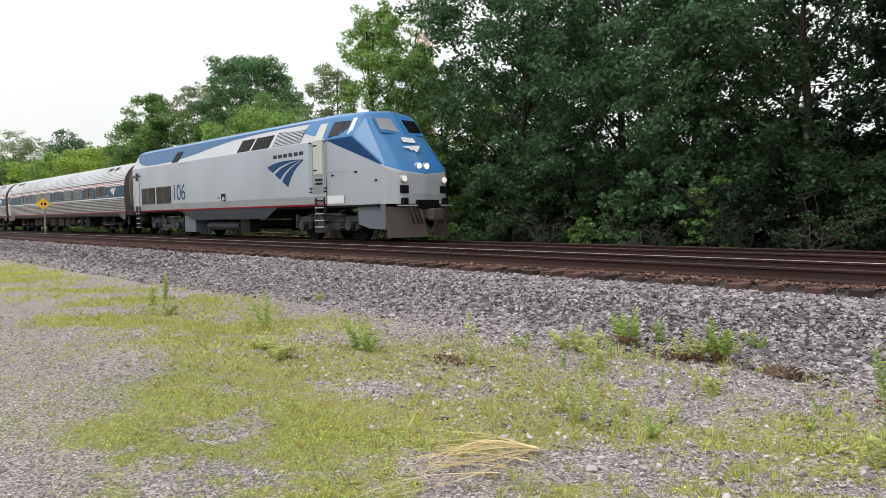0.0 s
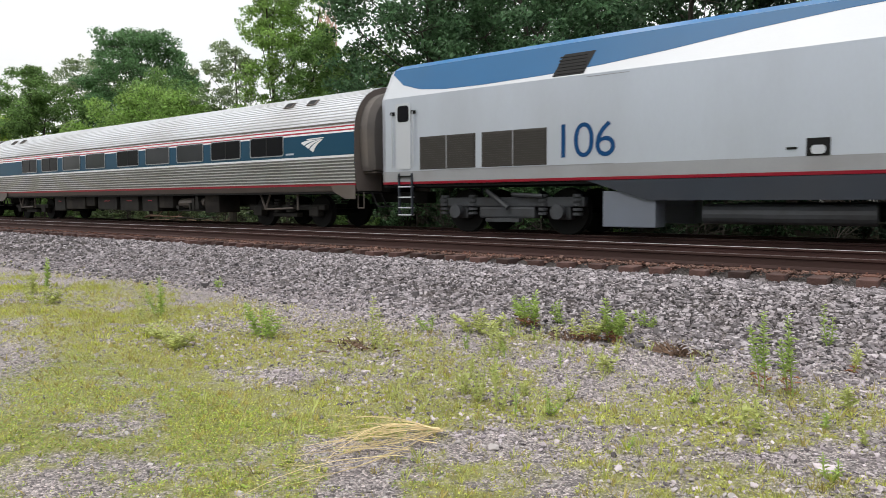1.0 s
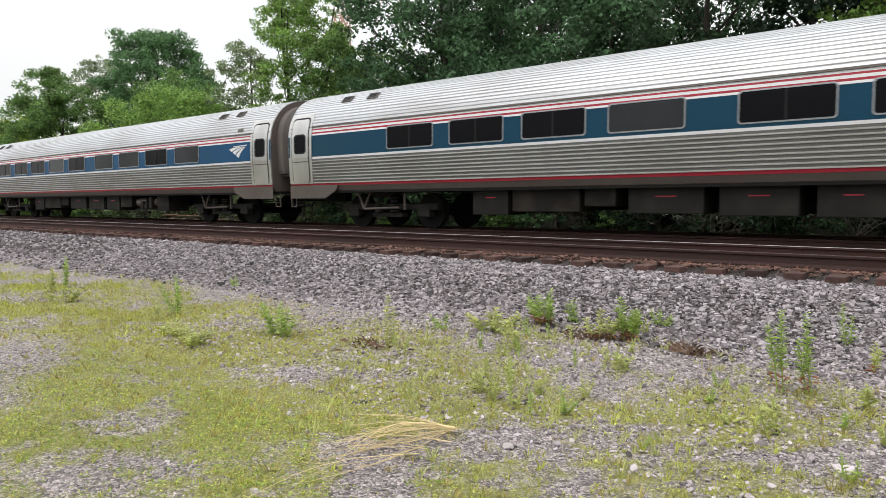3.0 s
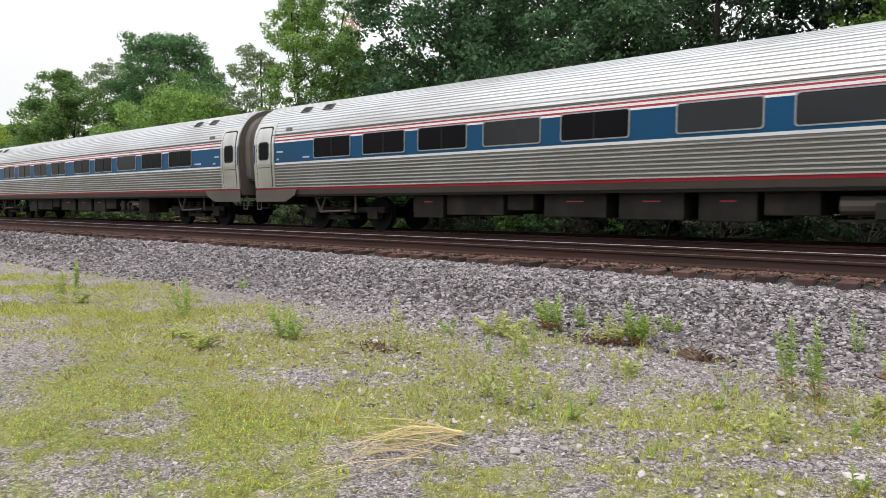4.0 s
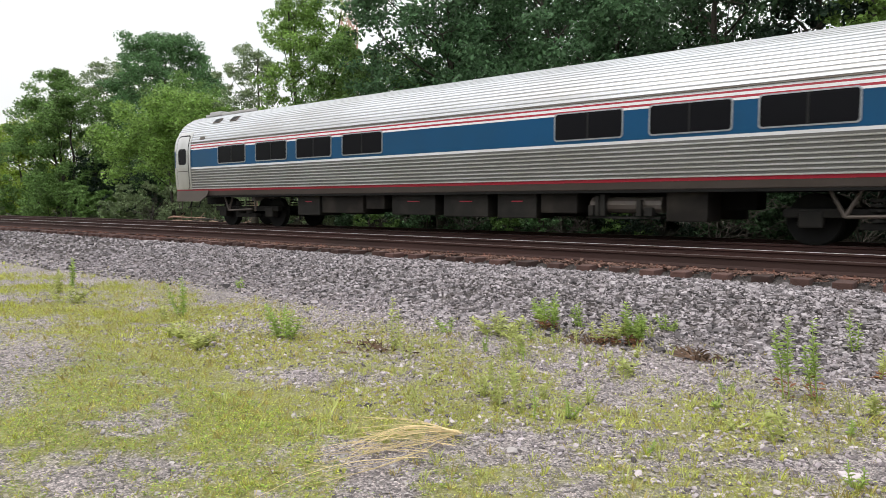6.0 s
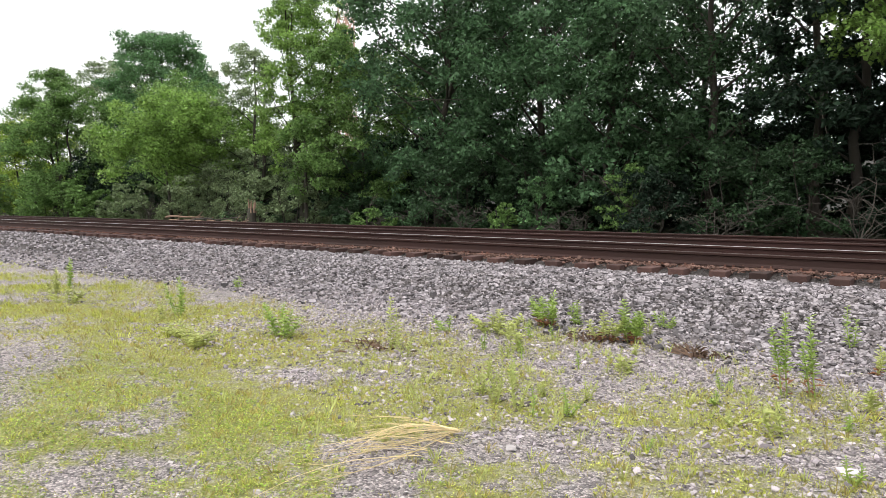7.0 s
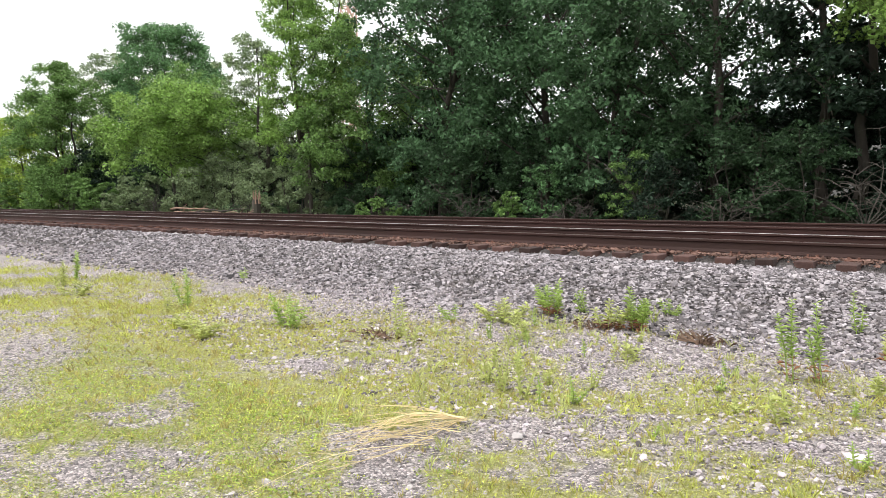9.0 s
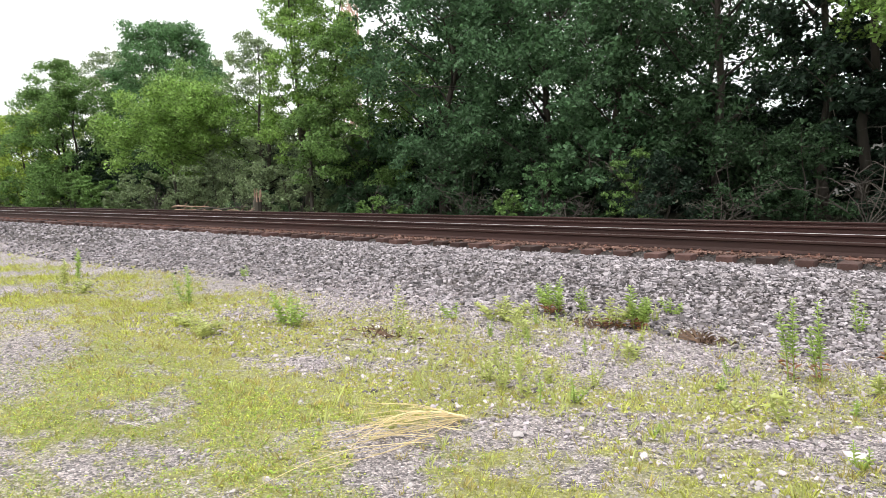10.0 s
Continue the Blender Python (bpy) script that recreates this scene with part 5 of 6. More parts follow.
# ---- trees, bushes and weeds ----
def leaf_cloud(r, centres, radii, counts, size, flat=0.65, droop=0.0, far=False):
    """Leaves as bent diamonds, or as small slivers far off, gathered in uneven clumps."""
    c = np.repeat(centres, counts, axis=0)
    s = np.repeat(radii, counts)
    n = len(c)
    p = r.normal(0, 1, (n, 3))
    p /= np.linalg.norm(p, axis=1)[:, None]
    p *= (r.random(n) ** 0.55)[:, None] * s[:, None]
    p[:, 2] *= flat
    p += c
    p[:, 2] -= droop * s * r.random(n)
    nrm = r.normal(0, 0.75, (n, 3)) + np.array([0, 0, 0.75])
    nrm /= np.linalg.norm(nrm, axis=1)[:, None]
    t = np.cross(nrm, r.normal(0, 1, (n, 3)))
    t /= np.linalg.norm(t, axis=1)[:, None] + 1e-9
    b = np.cross(nrm, t)
    L = (size * r.uniform(0.6, 1.35, n))[:, None]
    w = L * r.uniform(0.5, 0.78, n)[:, None]
    if far:
        v = np.stack([p - t * L * 0.5 - b * w * 0.4, p + b * w * 0.6 + nrm * L * 0.1, p + t * L * 0.5 - b * w * 0.2], 1)
        return v.reshape(-1, 3), np.arange(3 * n).reshape(-1, 3)
    v = np.stack([p - t * L * 0.5, p + b * w * 0.5 + nrm * L * 0.08, p + t * L * 0.5 - nrm * L * 0.12, p - b * w * 0.5 + nrm * L * 0.08], 1)
    return v.reshape(-1, 3), np.arange(4 * n).reshape(-1, 4)


def tree(name, x, y, height, radius, leaves, leaf, count, seed, label, low=0.22, trunk_r=None, gaps=0.0, trunks=1, category="tree", group="trees behind the tracks"):
    """Tapered trunks, limbs to the lobes of the crown, and leaf clumps on the shell of each lobe."""
    r = np.random.default_rng(seed)
    rr = random.Random(seed)
    z0 = float(ground_z(x, y)) - 0.05
    top = empty(name, pose(x, y, z0), label, category, group)
    trunk_r = trunk_r or height * 0.011 + 0.03
    pieces, stems = [], []
    for k in range(trunks):
        ang = rr.uniform(0, 6.28)
        off = Vector((math.cos(ang), math.sin(ang), 0)) * (0.0 if trunks == 1 else 0.12 * radius)
        tip = off * 2.6 + Vector((rr.uniform(-0.06, 0.06) * height, rr.uniform(-0.05, 0.05) * height, height * rr.uniform(0.8, 0.9)))
        path = [off.lerp(tip, i / 8) + Vector((rr.uniform(-1, 1), rr.uniform(-1, 1), 0)) * 0.012 * height * (0 < i < 8) for i in range(9)]
        pieces.append(sweep(path, [trunk_r * (1 - 0.85 * i / 8) * (1.25 if i == 0 else 1) for i in range(9)], 8))
        stems.append(path)
    lobes = int(7 + height * 1.25)
    centres, sizes = [], []
    for j in range(lobes):
        g = (j + rr.random()) / lobes
        if rr.random() < gaps:
            continue
        zc = height * (low + (0.93 - low) * g)
        env = max(0.15, math.sin(math.pi * (0.2 + 0.72 * g))) ** 0.6
        a = j * 2.4 + rr.uniform(-0.6, 0.6)
        lr = min(radius * rr.uniform(0.34, 0.58), height * 0.3)
        reach = max(0.0, radius * env * rr.uniform(0.75, 1.12) - lr * 0.6)
        c = Vector((math.cos(a) * reach, math.sin(a) * reach, min(zc, height - lr * 0.55)))
        c.z = max(c.z, lr * 0.35)
        path = stems[j % trunks]
        f = max(0.05, min(0.95, (c.z - reach * 0.45) / height))
        base = path[int(f * 8)].lerp(path[min(8, int(f * 8) + 1)], f * 8 % 1)
        mid = base.lerp(c, 0.5) + Vector((rr.uniform(-0.2, 0.2), rr.uniform(-0.2, 0.2), -0.1)) * reach * 0.4
        wood = max(0.012, trunk_r * 0.45 * (1 - 0.7 * f))
        pieces.append(sweep([base, mid, c], [wood, wood * 0.6, wood * 0.3], 5))
        for q in range(rr.randint(11, 16)):
            d = Vector((rr.gauss(0, 1), rr.gauss(0, 1), rr.gauss(0.25, 0.8))).normalized() * lr * rr.uniform(0.55, 1.1)
            d.z *= 0.8
            e = c + d
            e.z = max(e.z, 0.05)
            centres.append(e)
            sizes.append(lr * rr.uniform(0.22, 0.44))
            if q < 5:
                pieces.append(sweep([c, e], [wood * 0.3, 0.006], 4))
    vs, fs = join(pieces)
    link_mesh("trunk", vs, fs, M["bark"], top, "grey-brown trunk and limbs", smooth=True)
    sizes = np.array(sizes)
    wgt = sizes ** 2 / (sizes ** 2).sum()
    far = x < -20
    counts = np.maximum(3, (wgt * count * (2.1 if far else 1.0)).astype(int))
    v, f = leaf_cloud(r, np.array([tuple(c) for c in centres]), sizes, counts, leaf * (0.8 if far else 1.0), far=far)
    v[:, 2] = np.maximum(v[:, 2], 0.01)
    fast_mesh("crown", v, f, M[leaves], top)
    return top


TREES = (   # x, y, height, radius, leaves, leaf size, leaf count, low, gaps, trunks, label
    # nearer row, along the tracks
    (-36.2, 20.8, 6.9, 5.0, "leaf_light", 0.16, 26000, 0.42, 0.0, 3, "bushy bright green tree with a broad low crown"),
    (-58.0, 23.0, 11.2, 4.3, "leaf_mid", 0.19, 25000, 0.06, 0.0, 3, "mid-green roadside tree with a leafy trunk"),
    (-68.0, 24.0, 8.5, 4.5, "leaf_lime", 0.20, 15000, 0.10, 0.0, 3, "yellow-green broad bushy tree"),
    (-56.0, 30.5, 15.9, 4.7, "leaf_deep", 0.19, 38000, 0.22, 0.0, 1, "tall deep green dense round tree"),
    (-70.0, 33.0, 15.8, 4.2, "leaf_grey", 0.20, 17000, 0.2, 0.0, 1, "tall grey-green tree behind the tracks"),
    (-31.5, 22.5, 9.8, 2.4, "leaf_grey", 0.13, 13000, 0.10, 0.05, 2, "slender grey-green tree behind the tracks"),
    (-26.0, 21.5, 11.6, 2.8, "leaf_light", 0.13, 24000, 0.22, 0.04, 3, "open light green tree with visible branches"),
    (-22.4, 21.0, 8.2, 2.7, "leaf_mid", 0.14, 15000, 0.15, 0.10, 2, "mid-green tree with forked trunk"),
    (-17.8, 21.5, 14.0, 4.0, "leaf_blue", 0.15, 30000, 0.18, 0.02, 1, "tall dark feathery tree with a straight trunk"),
    (-13.6, 22.5, 14.5, 3.8, "leaf_blue", 0.14, 26000, 0.15, 0.05, 1, "tall dark green tree behind the tracks"),
    (-10.4, 20.8, 10.0, 2.9, "leaf_blue", 0.13, 24000, 0.10, 0.05, 2, "dark green tree hung with vines"),
    (-7.0, 22.0, 13.5, 3.4, "leaf_dark", 0.13, 24000, 0.15, 0.08, 1, "tall dark green tree behind the tracks"),
    (-3.8, 22.5, 13.0, 3.2, "leaf_shade", 0.15, 17000, 0.20, 0.33, 2, "dark green open tree with bare lower limbs"),
    (-1.9, 19.9, 10.5, 2.3, "leaf_light", 0.12, 15000, 0.46, 0.0, 1, "yellowish-green tree over dark undergrowth"),
    (2.6, 21.5, 13.0, 3.8, "leaf_shade", 0.15, 18000, 0.15, 0.0, 1, "tall dark green tree behind the tracks"),
    (7.5, 22.0, 13.0, 4.2, "leaf_dark", 0.18, 12000, 0.15, 0.0, 1, "tall dark green tree behind the tracks"),
    # second row
    (-46.5, 27.0, 10.0, 4.2, "leaf_mid", 0.18, 14000, 0.08, 0.0, 2, "mid-green tree in the second row"),
    (-24.0, 27.5, 9.5, 3.6, "leaf_mid", 0.17, 12000, 0.08, 0.0, 2, "mid-green tree in the second row"),
    (-21.5, 28.5, 15.0, 3.8, "leaf_dark", 0.17, 13000, 0.12, 0.05, 1, "tall dark tree in the second row"),
    (-15.0, 28.0, 15.5, 4.0, "leaf_dark", 0.17, 14000, 0.10, 0.05, 1, "tall dark tree in the second row"),
    (-9.5, 28.5, 15.0, 4.0, "leaf_dark", 0.17, 13000, 0.10, 0.1, 1, "tall dark tree in the second row"),
    (-1.5, 28.0, 10.5, 3.6, "leaf_shade", 0.2, 14000, 0.10, 0.1, 1, "dark tree in the second row"),
    (4.0, 28.5, 14.0, 4.0, "leaf_dark", 0.18, 11000, 0.10, 0.0, 1, "dark tree in the second row"),
    # far left run
    (-82.0, 25.0, 8.8, 4.6, "leaf_lime", 0.24, 11000, 0.08, 0.0, 3, "yellow-green broad bushy tree"),
    (-95.0, 26.0, 9.6, 4.8, "leaf_light", 0.26, 10000, 0.08, 0.0, 3, "bright green broad bushy tree"),
    (-110.0, 27.0, 9.4, 5.0, "leaf_lime", 0.28, 9000, 0.08, 0.0, 3, "yellow-green broad bushy tree"),
    (-118.0, 33.0, 15.0, 5.0, "leaf_blue", 0.30, 9000, 0.12, 0.0, 1, "distant dark green tree behind the tracks"),
    (-135.0, 29.0, 11.5, 5.5, "leaf_mid", 0.34, 8000, 0.08, 0.0, 2, "distant mid-green tree behind the tracks"),
    (-150.0, 34.0, 18.0, 6.0, "leaf_grey", 0.36, 8000, 0.10, 0.0, 1, "distant grey-green tree behind the tracks"),
    (-170.0, 30.0, 14.0, 6.5, "leaf_mid", 0.4, 8000, 0.08, 0.0, 2, "distant mid-green tree behind the tracks"),
    (-195.0, 32.0, 17.0, 7.0, "leaf_grey", 0.45, 8000, 0.08, 0.0, 2, "distant hazy green tree behind the tracks"),
    (-225.0, 32.0, 17.0, 8.0, "leaf_mid", 0.5, 7000, 0.08, 0.0, 2, "distant green tree behind the tracks"),
)
for i, (x, y, h, rad, leaves, leaf, count, low, gaps, trunks, label) in enumerate(TREES):
    tree("tree", x, y, h, rad, leaves, leaf * 1.2, count, 100 + i, label, low=low, gaps=gaps, trunks=trunks)

# undergrowth along the foot of the trees
rb = random.Random(9)
bx = 6.0
while bx > -120:
    far = min(1.0, abs(bx) / 60)
    h = rb.uniform(1.2, 3.4) * (1.0 if bx > -30 else 1.15)
    yb = rb.uniform(18.7, 20.2) + 3 * far
    # leaf_shade bushes carry the wood's shade in their colour
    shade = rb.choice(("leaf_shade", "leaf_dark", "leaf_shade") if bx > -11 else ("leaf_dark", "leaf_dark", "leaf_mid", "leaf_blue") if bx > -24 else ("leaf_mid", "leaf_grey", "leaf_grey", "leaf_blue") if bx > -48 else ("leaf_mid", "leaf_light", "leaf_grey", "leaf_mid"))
    words = {"leaf_shade": "deep green", "leaf_dark": "dark green", "leaf_mid": "mid-green", "leaf_blue": "bluish-green", "leaf_light": "bright green", "leaf_grey": "grey-green"}[shade]
    tree("bush", bx, yb, h, rb.uniform(1.1, 1.9) * (1 + 0.6 * far), shade, 0.10 + 0.12 * far, int(4600 - 1500 * far), 400 + int(-bx * 10), words + " bush in the undergrowth",
         low=0.03, trunks=3, trunk_r=0.03, category="bush", group="undergrowth")
    bx -= rb.uniform(1.3, 2.2) * (1 + 2.2 * far)
# fresh saplings and shrubs at the edge of the wood
for k, (x, y, h, rad, leaves, words) in enumerate(((-11.4, 18.7, 2.0, 0.75, "leaf_deep", "fresh green"), (-12.4, 18.3, 1.0, 0.6, "leaf_mid", "fresh green"), (-18.5, 18.5, 0.9, 0.9, "leaf_mid", "fresh green"),
                                                   (-31.3, 20.2, 3.2, 1.5, "leaf_grey", "pale grey-green"), (-28.6, 19.4, 1.8, 1.3, "leaf_grey", "pale grey-green"), (-8.6, 18.8, 2.3, 0.9, "leaf_mid", "mid-green"))):
    tree("bush", x, y, h, rad, leaves, 0.10, 1900, 3300 + k, words + " shrub at the edge of the wood", low=0.08, trunks=3, trunk_r=0.025, category="bush", group="undergrowth")
bx = 8.0
while bx > -60:
    h = rb.uniform(3.0, 5.5)
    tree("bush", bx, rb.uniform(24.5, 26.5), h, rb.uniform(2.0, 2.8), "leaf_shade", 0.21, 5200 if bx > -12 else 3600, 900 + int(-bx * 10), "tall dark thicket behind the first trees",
         low=0.03, trunks=3, trunk_r=0.04, category="bush", group="thicket")
    bx -= rb.uniform(2.6, 3.6)
bx = 8.0
while bx > -50:
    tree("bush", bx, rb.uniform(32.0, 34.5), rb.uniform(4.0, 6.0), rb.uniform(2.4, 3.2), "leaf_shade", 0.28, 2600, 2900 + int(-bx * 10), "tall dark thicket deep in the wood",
         low=0.03, trunks=3, trunk_r=0.04, category="bush", group="thicket")
    bx -= rb.uniform(3.0, 4.2)


# bare dead branches among the undergrowth
def dead_branch(x, y, height, spread, seed, label):
    r = random.Random(seed)
    top = empty("dead_bush", pose(x, y, float(ground_z(x, y)) - 0.03), label, "dead bush", "dead brushwood")
    for k in range(r.randint(5, 9)):
        a = r.uniform(0, 6.28)
        p = [Vector((0, 0, 0))]
        d = Vector((math.cos(a) * spread, math.sin(a) * spread * 0.5, height)) * 0.2
        for i in range(5):
            d = d + Vector((r.uniform(-1, 1), r.uniform(-1, 1), r.uniform(-1.2, 0.5))) * 0.09 * height
            p.append(p[-1] + d)
        pieces = [sweep(p, [0.02 * (1 - 0.16 * i) for i in range(6)], 5)]
        for i in range(2, 6):
            for q in range(2):
                e = p[i] + Vector((r.uniform(-1, 1), r.uniform(-0.6, 0.6), r.uniform(-0.3, 0.8))) * 0.3 * height
                pieces.append(sweep([p[i], p[i].lerp(e, 0.5) + Vector((0, 0, 0.05)), e], [0.013, 0.009, 0.004], 4))
        vs, fs = join(pieces)
        link_mesh("branch", vs, fs, M["deadwood"], top)
    return top


for i, (x, y, h, sp) in enumerate(((-14.0, 18.3, 1.5, 1.1), (-10.4, 18.4, 1.4, 1.5), (-5.9, 18.5, 1.6, 1.2), (-2.6, 18.6, 1.8, 1.1), (-8.0, 18.7, 1.9, 1.0), (-36.0, 18.6, 2.3, 1.4), (-19.0, 18.5, 1.5, 1.2), (-27.5, 18.8, 1.4, 1.2))):
    dead_branch(x, y, h, sp, 60 + i, "grey leafless dead brushwood in the undergrowth")

# broken stump and a fallen log at the tree line
st = empty("tree_stump", pose(-26.0, 18.2, float(ground_z(-26.0, 18.2))), "splintered pale tree stump beside the tracks", "stump")
vs, fs = sweep([(0, 0, -0.05), (0.03, 0, 0.4), (0.05, 0.02, 0.8)], [0.26, 0.2, 0.17], 10)
link_mesh("stump", vs, fs, M["bark"], st)
rs = random.Random(3)
vs, fs = join([sweep([(0.05 + 0.13 * math.cos(a), 0.02 + 0.13 * math.sin(a), 0.6), (0.05 + 0.15 * math.cos(a), 0.02 + 0.15 * math.sin(a), 0.8 + rs.uniform(0.15, 0.6))], [0.07, 0.01], 5) for a in (0, 0.9, 1.8, 2.7, 3.6, 4.5, 5.4)])
link_mesh("splinters", vs, fs, M["cut_wood"], st, "pale splintered wood")
for i, (xa, ya, za, xb, yb2, zb, rad) in enumerate(((-32.8, 17.9, 0.64, -29.6, 18.0, 0.66, 0.10), (-30.4, 17.8, 0.52, -26.2, 17.9, 0.72, 0.07), (-32.2, 17.6, 0.42, -29.8, 17.7, 0.46, 0.16), (-28.6, 17.7, 0.40, -25.4, 17.7, 0.60, 0.06), (-31.5, 18.2, 0.44, -28.8, 18.2, 0.46, 0.16), (-33.6, 17.8, 0.38, -31.0, 18.4, 0.52, 0.10))):
    path = [Vector((xa, ya, za)).lerp(Vector((xb, yb2, zb)), k / 6) + Vector((0, rs.uniform(-0.08, 0.08), rs.uniform(-0.05, 0.07))) * (k > 0) for k in range(7)]
    pieces = [sweep(path, [rad * 0.62 * (1 - 0.11 * k) for k in range(7)], 8)]
    for k in (2, 4, 5):
        pieces.append(sweep([path[k], path[k] + Vector((rs.uniform(0.2, 0.6), rs.uniform(-0.2, 0.2), rs.uniform(0.05, 0.35)))], [rad * 0.25, 0.01], 5))
    vs, fs = join(pieces)
    tagged(link_mesh("fallen_log", vs, fs, M["cut_wood"] if i != 1 else M["deadwood"]), "pale broken fallen log on the ground", "log", "fallen logs")

# a thin grey pole among the trees
vs, fs = sweep([(-24.6, 20.2, -0.1), (-24.6, 20.2, 4.4)], [0.09, 0.07], 8)
tagged(link_mesh("wooden_pole", vs, fs, M["deadwood"]), "weathered bare wooden pole among the trees", "pole")

# lattice tower far behind
tw = empty("lattice_tower", pose(-64.6, 60, 0), "distant lattice tower in faded orange and white bands", "tower")
for k in range(9):
    z0, z1 = k * 4.0, k * 4.0 + 4.0
    w0, w1 = 0.85 - 0.03 * k, 0.85 - 0.03 * (k + 1)
    paint = M["tower_red" if k % 3 else "tower_white"]
    cs = ((-1, -1), (1, -1), (1, 1), (-1, 1))
    for (ax, ay), (bx2, by2) in zip(cs, cs[1:] + cs[:1]):
        tube("leg", tw, paint, (ax * w0, ay * w0, z0), (ax * w1, ay * w1, z1), 0.11, 6)
        for s in (0, 1):
            za, zb = z0 + 2 * s, z0 + 2 * s + 2
            tube("brace", tw, paint, (ax * w0, ay * w0, za), (bx2 * w1, by2 * w1, zb), 0.075, 5)
            tube("brace", tw, paint, (bx2 * w0, by2 * w0, za), (ax * w1, ay * w1, zb), 0.075, 5)
            tube("brace", tw, paint, (ax * w0, ay * w0, zb), (bx2 * w0, by2 * w0, zb), 0.075, 5)

# grey low building glimpsed through the trees
bd = empty("low_building", pose(-20, 62, 0), "grey low building behind the trees", "building")
box("wall", bd, M["wall_grey"], -40, 50, 0, 12, 0, 5.0, 0.02)
box("roof", bd, M["roof_grey"], -40.4, 50.4, -0.4, 12.4, 5.0, 5.4, 0.02)
for i in range(14):
    w = box("window", bd, M["frame"], -36 + i * 6, -33.8 + i * 6, -0.06, 0.02, 1.4, 2.9, 0.01)
    box("pane", w, M["glass"], -35.9 + i * 6, -33.9 + i * 6, -0.075, -0.06, 1.5, 2.8, 0.0)

# distant woods that close the horizon
rw = np.random.default_rng(77)
# the unseen belt behind the viewer is added to darken the train's reflections
cx = np.concatenate([rw.uniform(-420, 160, 700), rw.uniform(-420, -230, 160), rw.uniform(-150, 150, 300), rw.uniform(90, 150, 160)])
cy = np.concatenate([rw.uniform(78, 110, 700), rw.uniform(-10, 80, 160), rw.uniform(-52, -34, 300), rw.uniform(-110, 80, 160)])
cy = np.where((cy > 6) & (cy < 20), cy + 16, cy)
cz = np.where(cy < -30, rw.uniform(0.5, 13, len(cx)), rw.uniform(0.5, 9, len(cx)))
v, f = leaf_cloud(rw, np.stack([cx, cy, cz], -1), rw.uniform(2.5, 4.5, len(cx)), np.full(len(cx), 45), 1.2)
v[:, 2] = np.maximum(v[:, 2], 0.02)
tagged(fast_mesh("distant_woods", v, f, M["leaf_mid"]), "distant belt of green woods, with an unseen belt added to darken reflections", "woods", kind="stuff")


# ---- weeds and straw in the lot ----
def weed(x, y, height, stems, leaves, seed, label, red=False, bushy=1.0):
    r = random.Random(seed)
    z = float(ground_z(x, y)) - 0.01
    top = empty("weed", pose(x, y, z), label, "weed", "weeds on the gravel")
    for k in range(stems):
        a = r.uniform(0, 6.28)
        h = height * r.uniform(0.6, 1.0) if k else height
        b = Vector((math.cos(a), math.sin(a), 0)) * (0.05 * bushy * k ** 0.5)
        e = b * 2.2 + Vector((r.uniform(-0.06, 0.06), r.uniform(-0.06, 0.06), h))
        mid = b.lerp(e, 0.5) + Vector((r.uniform(-0.02, 0.02), r.uniform(-0.02, 0.02), 0))
        vs, fs = sweep([b, mid, e], [0.0065, 0.005, 0.0025], 5)
        link_mesh("stem", vs, fs, M[leaves], top)
        for part_name, lo, hi, m, n in (("leaves", 0.06 if not red else 0.3, 1.0, leaves, int(58 * max(0.5, h / 0.5))), ("lower_leaves", 0.02, 0.32, "red_stem", 8 if red else 0)):
            vs, fs = [], []
            for i in range(n):
                f = lo + (hi - lo) * (i + r.random()) / n
                p = b.lerp(mid, f * 2) if f < 0.5 else mid.lerp(e, f * 2 - 1)
                t = i * 2.4 + r.uniform(-0.4, 0.4)
                L = (0.082 if f < 0.75 else 0.055) * r.uniform(0.7, 1.3) * (0.75 + 0.5 * height) * bushy
                d = Vector((math.cos(t), math.sin(t), r.uniform(0.25, 0.9))).normalized()
                s = d.cross(Vector((0, 0, 1))).normalized() * L * 0.21
                q = p + d * L * 0.5
                tip = p + d * L + Vector((0, 0, -L * r.uniform(0.1, 0.4)))
                o = len(vs)
                vs += [p, q + s, tip, q - s]
                fs.append((o, o + 1, o + 2, o + 3))
            if n:
                link_mesh(part_name, vs, fs, M[m], top)
    return top


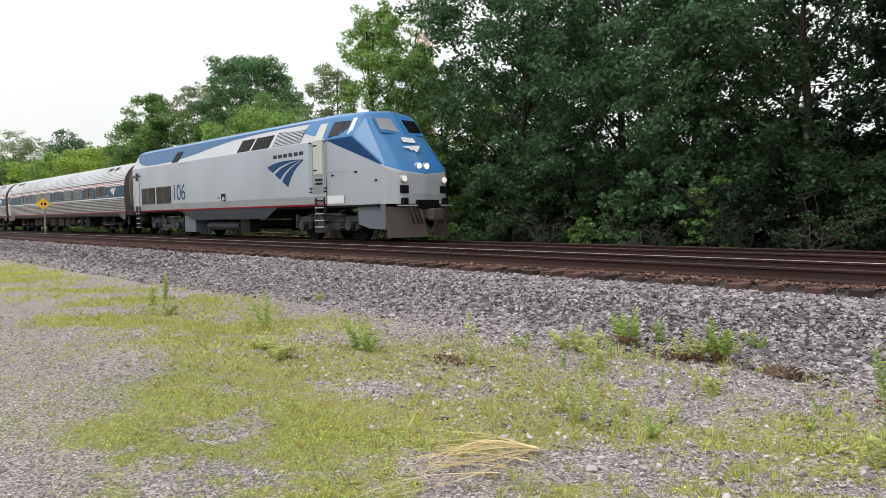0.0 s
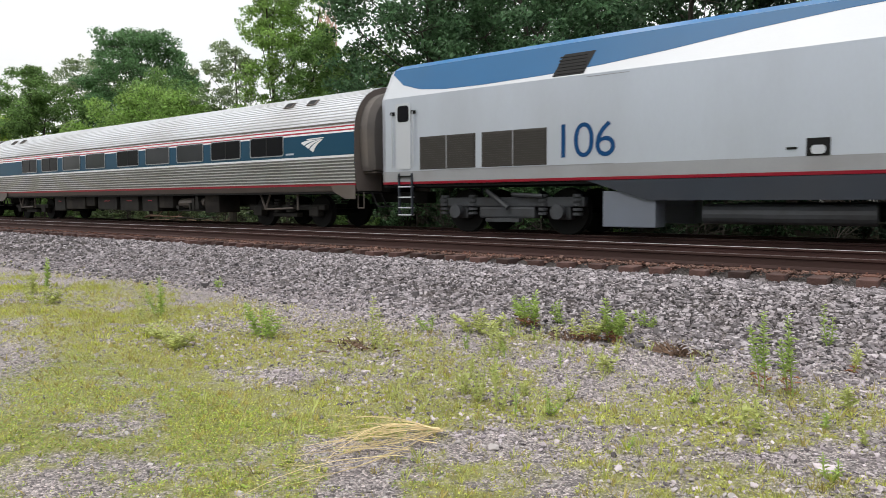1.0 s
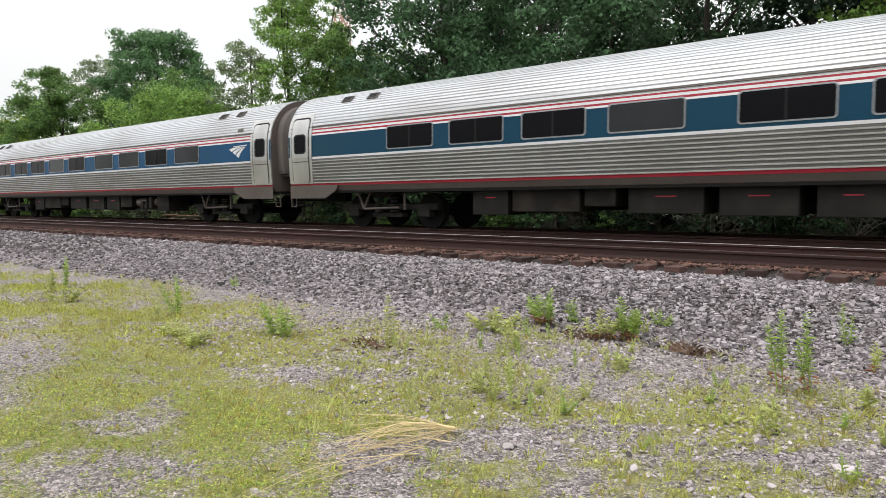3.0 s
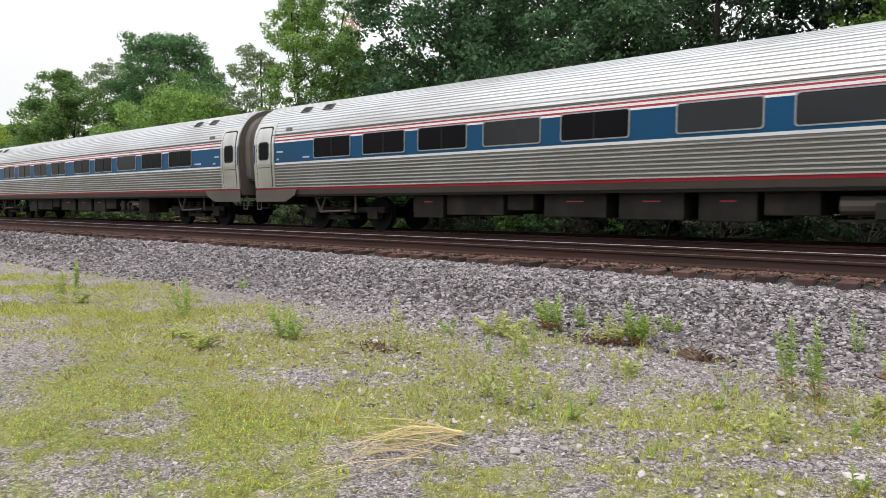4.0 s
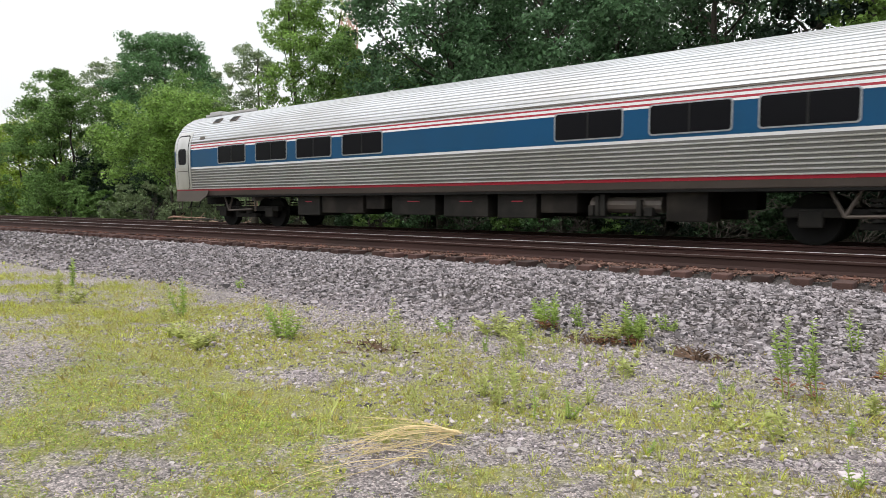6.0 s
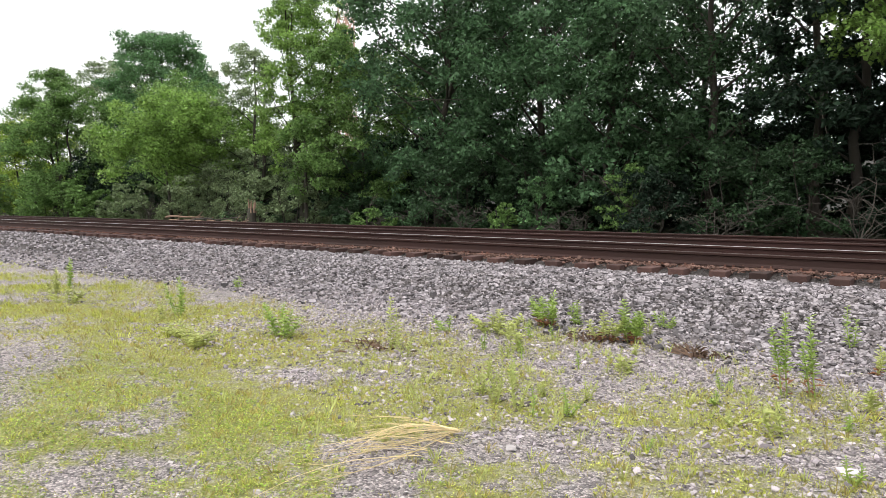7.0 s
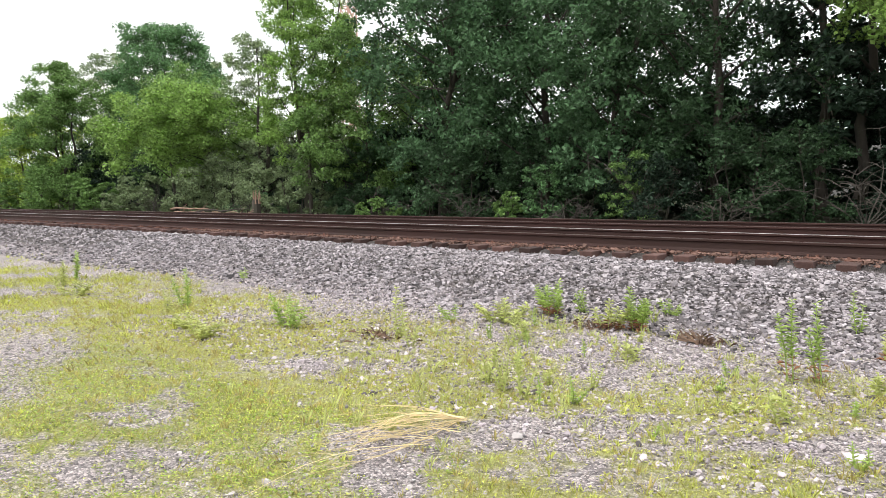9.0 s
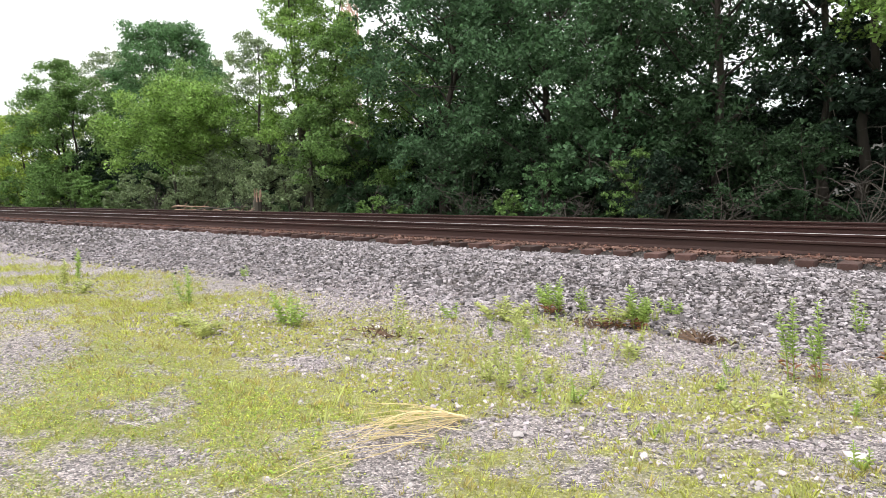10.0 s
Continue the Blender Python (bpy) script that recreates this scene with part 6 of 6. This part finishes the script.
WEEDS = (   # x, y, height, stems, leaves, red, bushy
    (-8.39, 4.73, 0.42, 3, "weed_leaf", False, 0.9), (-8.19, 4.35, 0.26, 2, "weed_pale", False, 0.8), (-9.86, 6.64, 0.17, 3, "weed_leaf", False, 0.8),
    (-6.05, 4.60, 0.30, 6, "weed_leaf", False, 1.1), (-4.61, 4.80, 0.42, 2, "weed_pale", False, 0.8), (-4.30, 4.65, 0.20, 2, "weed_pale", False, 0.8),
    (-4.72, 5.85, 0.16, 3, "weed_leaf", False, 0.9), (-4.15, 6.0, 0.22, 7, "weed_pale", False, 1.3), (-3.96, 6.73, 0.32, 7, "weed_leaf", True, 1.1),
    (-3.67, 6.94, 0.24, 3, "weed_leaf", False, 0.9), (-3.13, 6.40, 0.26, 5, "weed_pale", True, 1.1), (-2.94, 6.53, 0.36, 6, "weed_leaf", True, 1.1),
    (-2.78, 7.18, 0.16, 3, "weed_leaf", False, 0.9), (-1.20, 5.55, 0.51, 2, "weed_leaf", True, 0.8), (-1.02, 5.61, 0.50, 2, "weed_leaf", True, 0.8),
    (-1.04, 7.24, 0.32, 2, "weed_leaf", False, 0.8), (-0.76, 6.62, 0.22, 2, "weed_pale", True, 0.9), (-2.64, 4.01, 0.33, 3, "weed_pale", False, 0.6),
    (-2.82, 4.06, 0.26, 3, "weed_pale", False, 0.6), (-3.24, 4.51, 0.18, 2, "weed_pale", False, 0.7), (-6.34, 3.68, 0.16, 6, "weed_pale", False, 1.2),
    (-2.45, 5.35, 0.12, 2, "weed_pale", False, 1.1), (-3.5, 5.4, 0.2, 4, "weed_pale", False, 1.0),
    (-1.0, 4.55, 0.2, 2, "weed_pale", False, 1.1), (-0.62, 5.5, 0.15, 2, "weed_pale", False, 1.0), (-7.0, 3.95, 0.14, 5, "weed_pale", False, 1.2),
    (-10.6, 4.2, 0.2, 5, "weed_pale", False, 1.2),
    (-11.8, 4.5, 0.34, 4, "weed_pale", False, 1.0), (-12.5, 5.0, 0.42, 3, "weed_leaf", False, 0.9), (-3.05, 4.15, 0.22, 4, "weed_pale", False, 0.6),
)
for i, (x, y, h, stems, leaves, red, bushy) in enumerate(WEEDS):
    tall = "tall leafy" if h > 0.3 else "low leafy"
    weed(x, y, h * 1.25, stems, leaves, 700 + i, tall + (" weed with reddish lower leaves on gravel" if red else " green weed growing in gravel"), red, bushy)

# seedlings scattered between the larger weeds
rq = random.Random(77)
for i in range(34):
    if i < 20:
        x, y, h = rq.uniform(-4.5, -2.5), rq.uniform(5.1, 6.9), rq.uniform(0.10, 0.24)
    elif i < 28:
        x, y, h = rq.uniform(-1.7, -0.3), rq.uniform(3.8, 5.6), rq.uniform(0.08, 0.17)
    else:
        x, y, h = rq.uniform(-3.3, -2.3), rq.uniform(3.7, 4.6), rq.uniform(0.10, 0.24)
    weed(x, y, h, rq.randint(1, 3), rq.choice(("weed_pale", "weed_pale", "weed_leaf")), 1500 + i, "thin pale green seedling growing in gravel", False, 0.55)

# dead brown weeds
for i, (x, y, n, rad) in enumerate(((-2.30, 6.45, 45, 0.07), (-2.12, 6.32, 70, 0.08), (-4.8, 4.75, 50, 0.16), (-3.3, 6.35, 60, 0.14))):
    r = random.Random(800 + i)
    vs, fs = [], []
    for k in range(n):
        p = Vector((x + r.gauss(0, rad), y + r.gauss(0, rad * 0.6), 0))
        p.z = float(ground_z(p.x, p.y)) + r.uniform(0, 0.02)
        d = Vector((r.gauss(0, 1), r.gauss(0, 1), abs(r.gauss(0, 0.6)))).normalized() * r.uniform(0.06, 0.16)
        s = d.cross(Vector((0, 0, 1))).normalized() * 0.006
        o = len(vs)
        vs += [p - s, p + s, p + d * 0.6 + s + Vector((0, 0, 0.02)), p + d]
        fs.append((o, o + 1, o + 2, o + 3))
    tagged(link_mesh("dead_weed", vs, fs, M["dead_weed"]), "withered brown weed heap on gravel", "dead weed", kind="stuff")

# pulled-up stalks lying in a fan, root end to the tracks
sw = empty("straw_bundle", pose(-2.67, 3.38, float(ground_z(-2.67, 3.38))), "fan of dry golden stalks lying on the grass", "straw")
rs = random.Random(42)
for k in range(42):
    low_fan = k % 3 == 0
    L = rs.uniform(0.35, 0.95) if not low_fan else rs.uniform(0.5, 1.3)
    a = radians(rs.gauss(-130, 17)) if not low_fan else radians(rs.gauss(-108, 7))
    d = Vector((math.cos(a), math.sin(a), 0))
    n = Vector((-d.y, d.x, 0))
    bow, arch = rs.uniform(-0.12, 0.12), rs.uniform(0.0, 0.09)
    start = Vector((rs.gauss(0, 0.02), rs.gauss(0, 0.02), 0.02)) if k % 4 else Vector((rs.uniform(-0.1, 0.15), rs.uniform(-0.5, -0.1), 0.012))
    path = [start + d * L * f + n * bow * math.sin(math.pi * f) + Vector((0, 0, arch * math.sin(math.pi * f) ** 1.2 * (1 - 0.4 * f) + 0.012)) for f in (0, 0.15, 0.3, 0.45, 0.6, 0.8, 1.0)]
    thick = rs.uniform(0.0018, 0.0032)
    pieces = [sweep(path, [thick * (1 - 0.1 * i) for i in range(7)], 5)]
    for q in range(rs.randint(0, 2)):
        p = path[rs.randint(3, 5)]
        pieces.append(sweep([p, p + d * 0.10 + n * rs.uniform(-0.07, 0.07) + Vector((0, 0, rs.uniform(-0.005, 0.03)))], [thick * 0.6, thick * 0.3], 4))
    vs, fs = join(pieces)
    link_mesh("stalk", vs, fs, M["straw"], sw)

# yellow diamond sign between the tracks
sg = empty("track_sign", pose(-50.1, 12.42, 0.36), "yellow diamond track sign on a thin pale post", "sign")
vs, fs = sweep([(0, 0, 0), (0, 0, 2.2)], [0.05, 0.05], 8)
link_mesh("post", vs, fs, M["post"], sg)
bm = bmesh.new()
add_box(bm, -0.29, 0.29, -0.012, 0.012, -0.29, 0.29, 0.004)
place(bm, pose(0, -0.06, 2.2, 0, 0, 62) @ pose(0, 0, 0, 0, 45, 0))
d = part("sign_plate", bm, M["yellow"], sg, "yellow diamond plate")
for k, (u, wd) in enumerate(((-0.14, 0.1), (0.04, 0.14))):
    bm = bmesh.new()
    add_box(bm, u, u + wd, -0.02, -0.013, -0.08, 0.08)
    place(bm, pose(0, -0.06, 2.2, 0, 0, 62))
    part("lettering_bar", bm, M["black"], d)

motions()
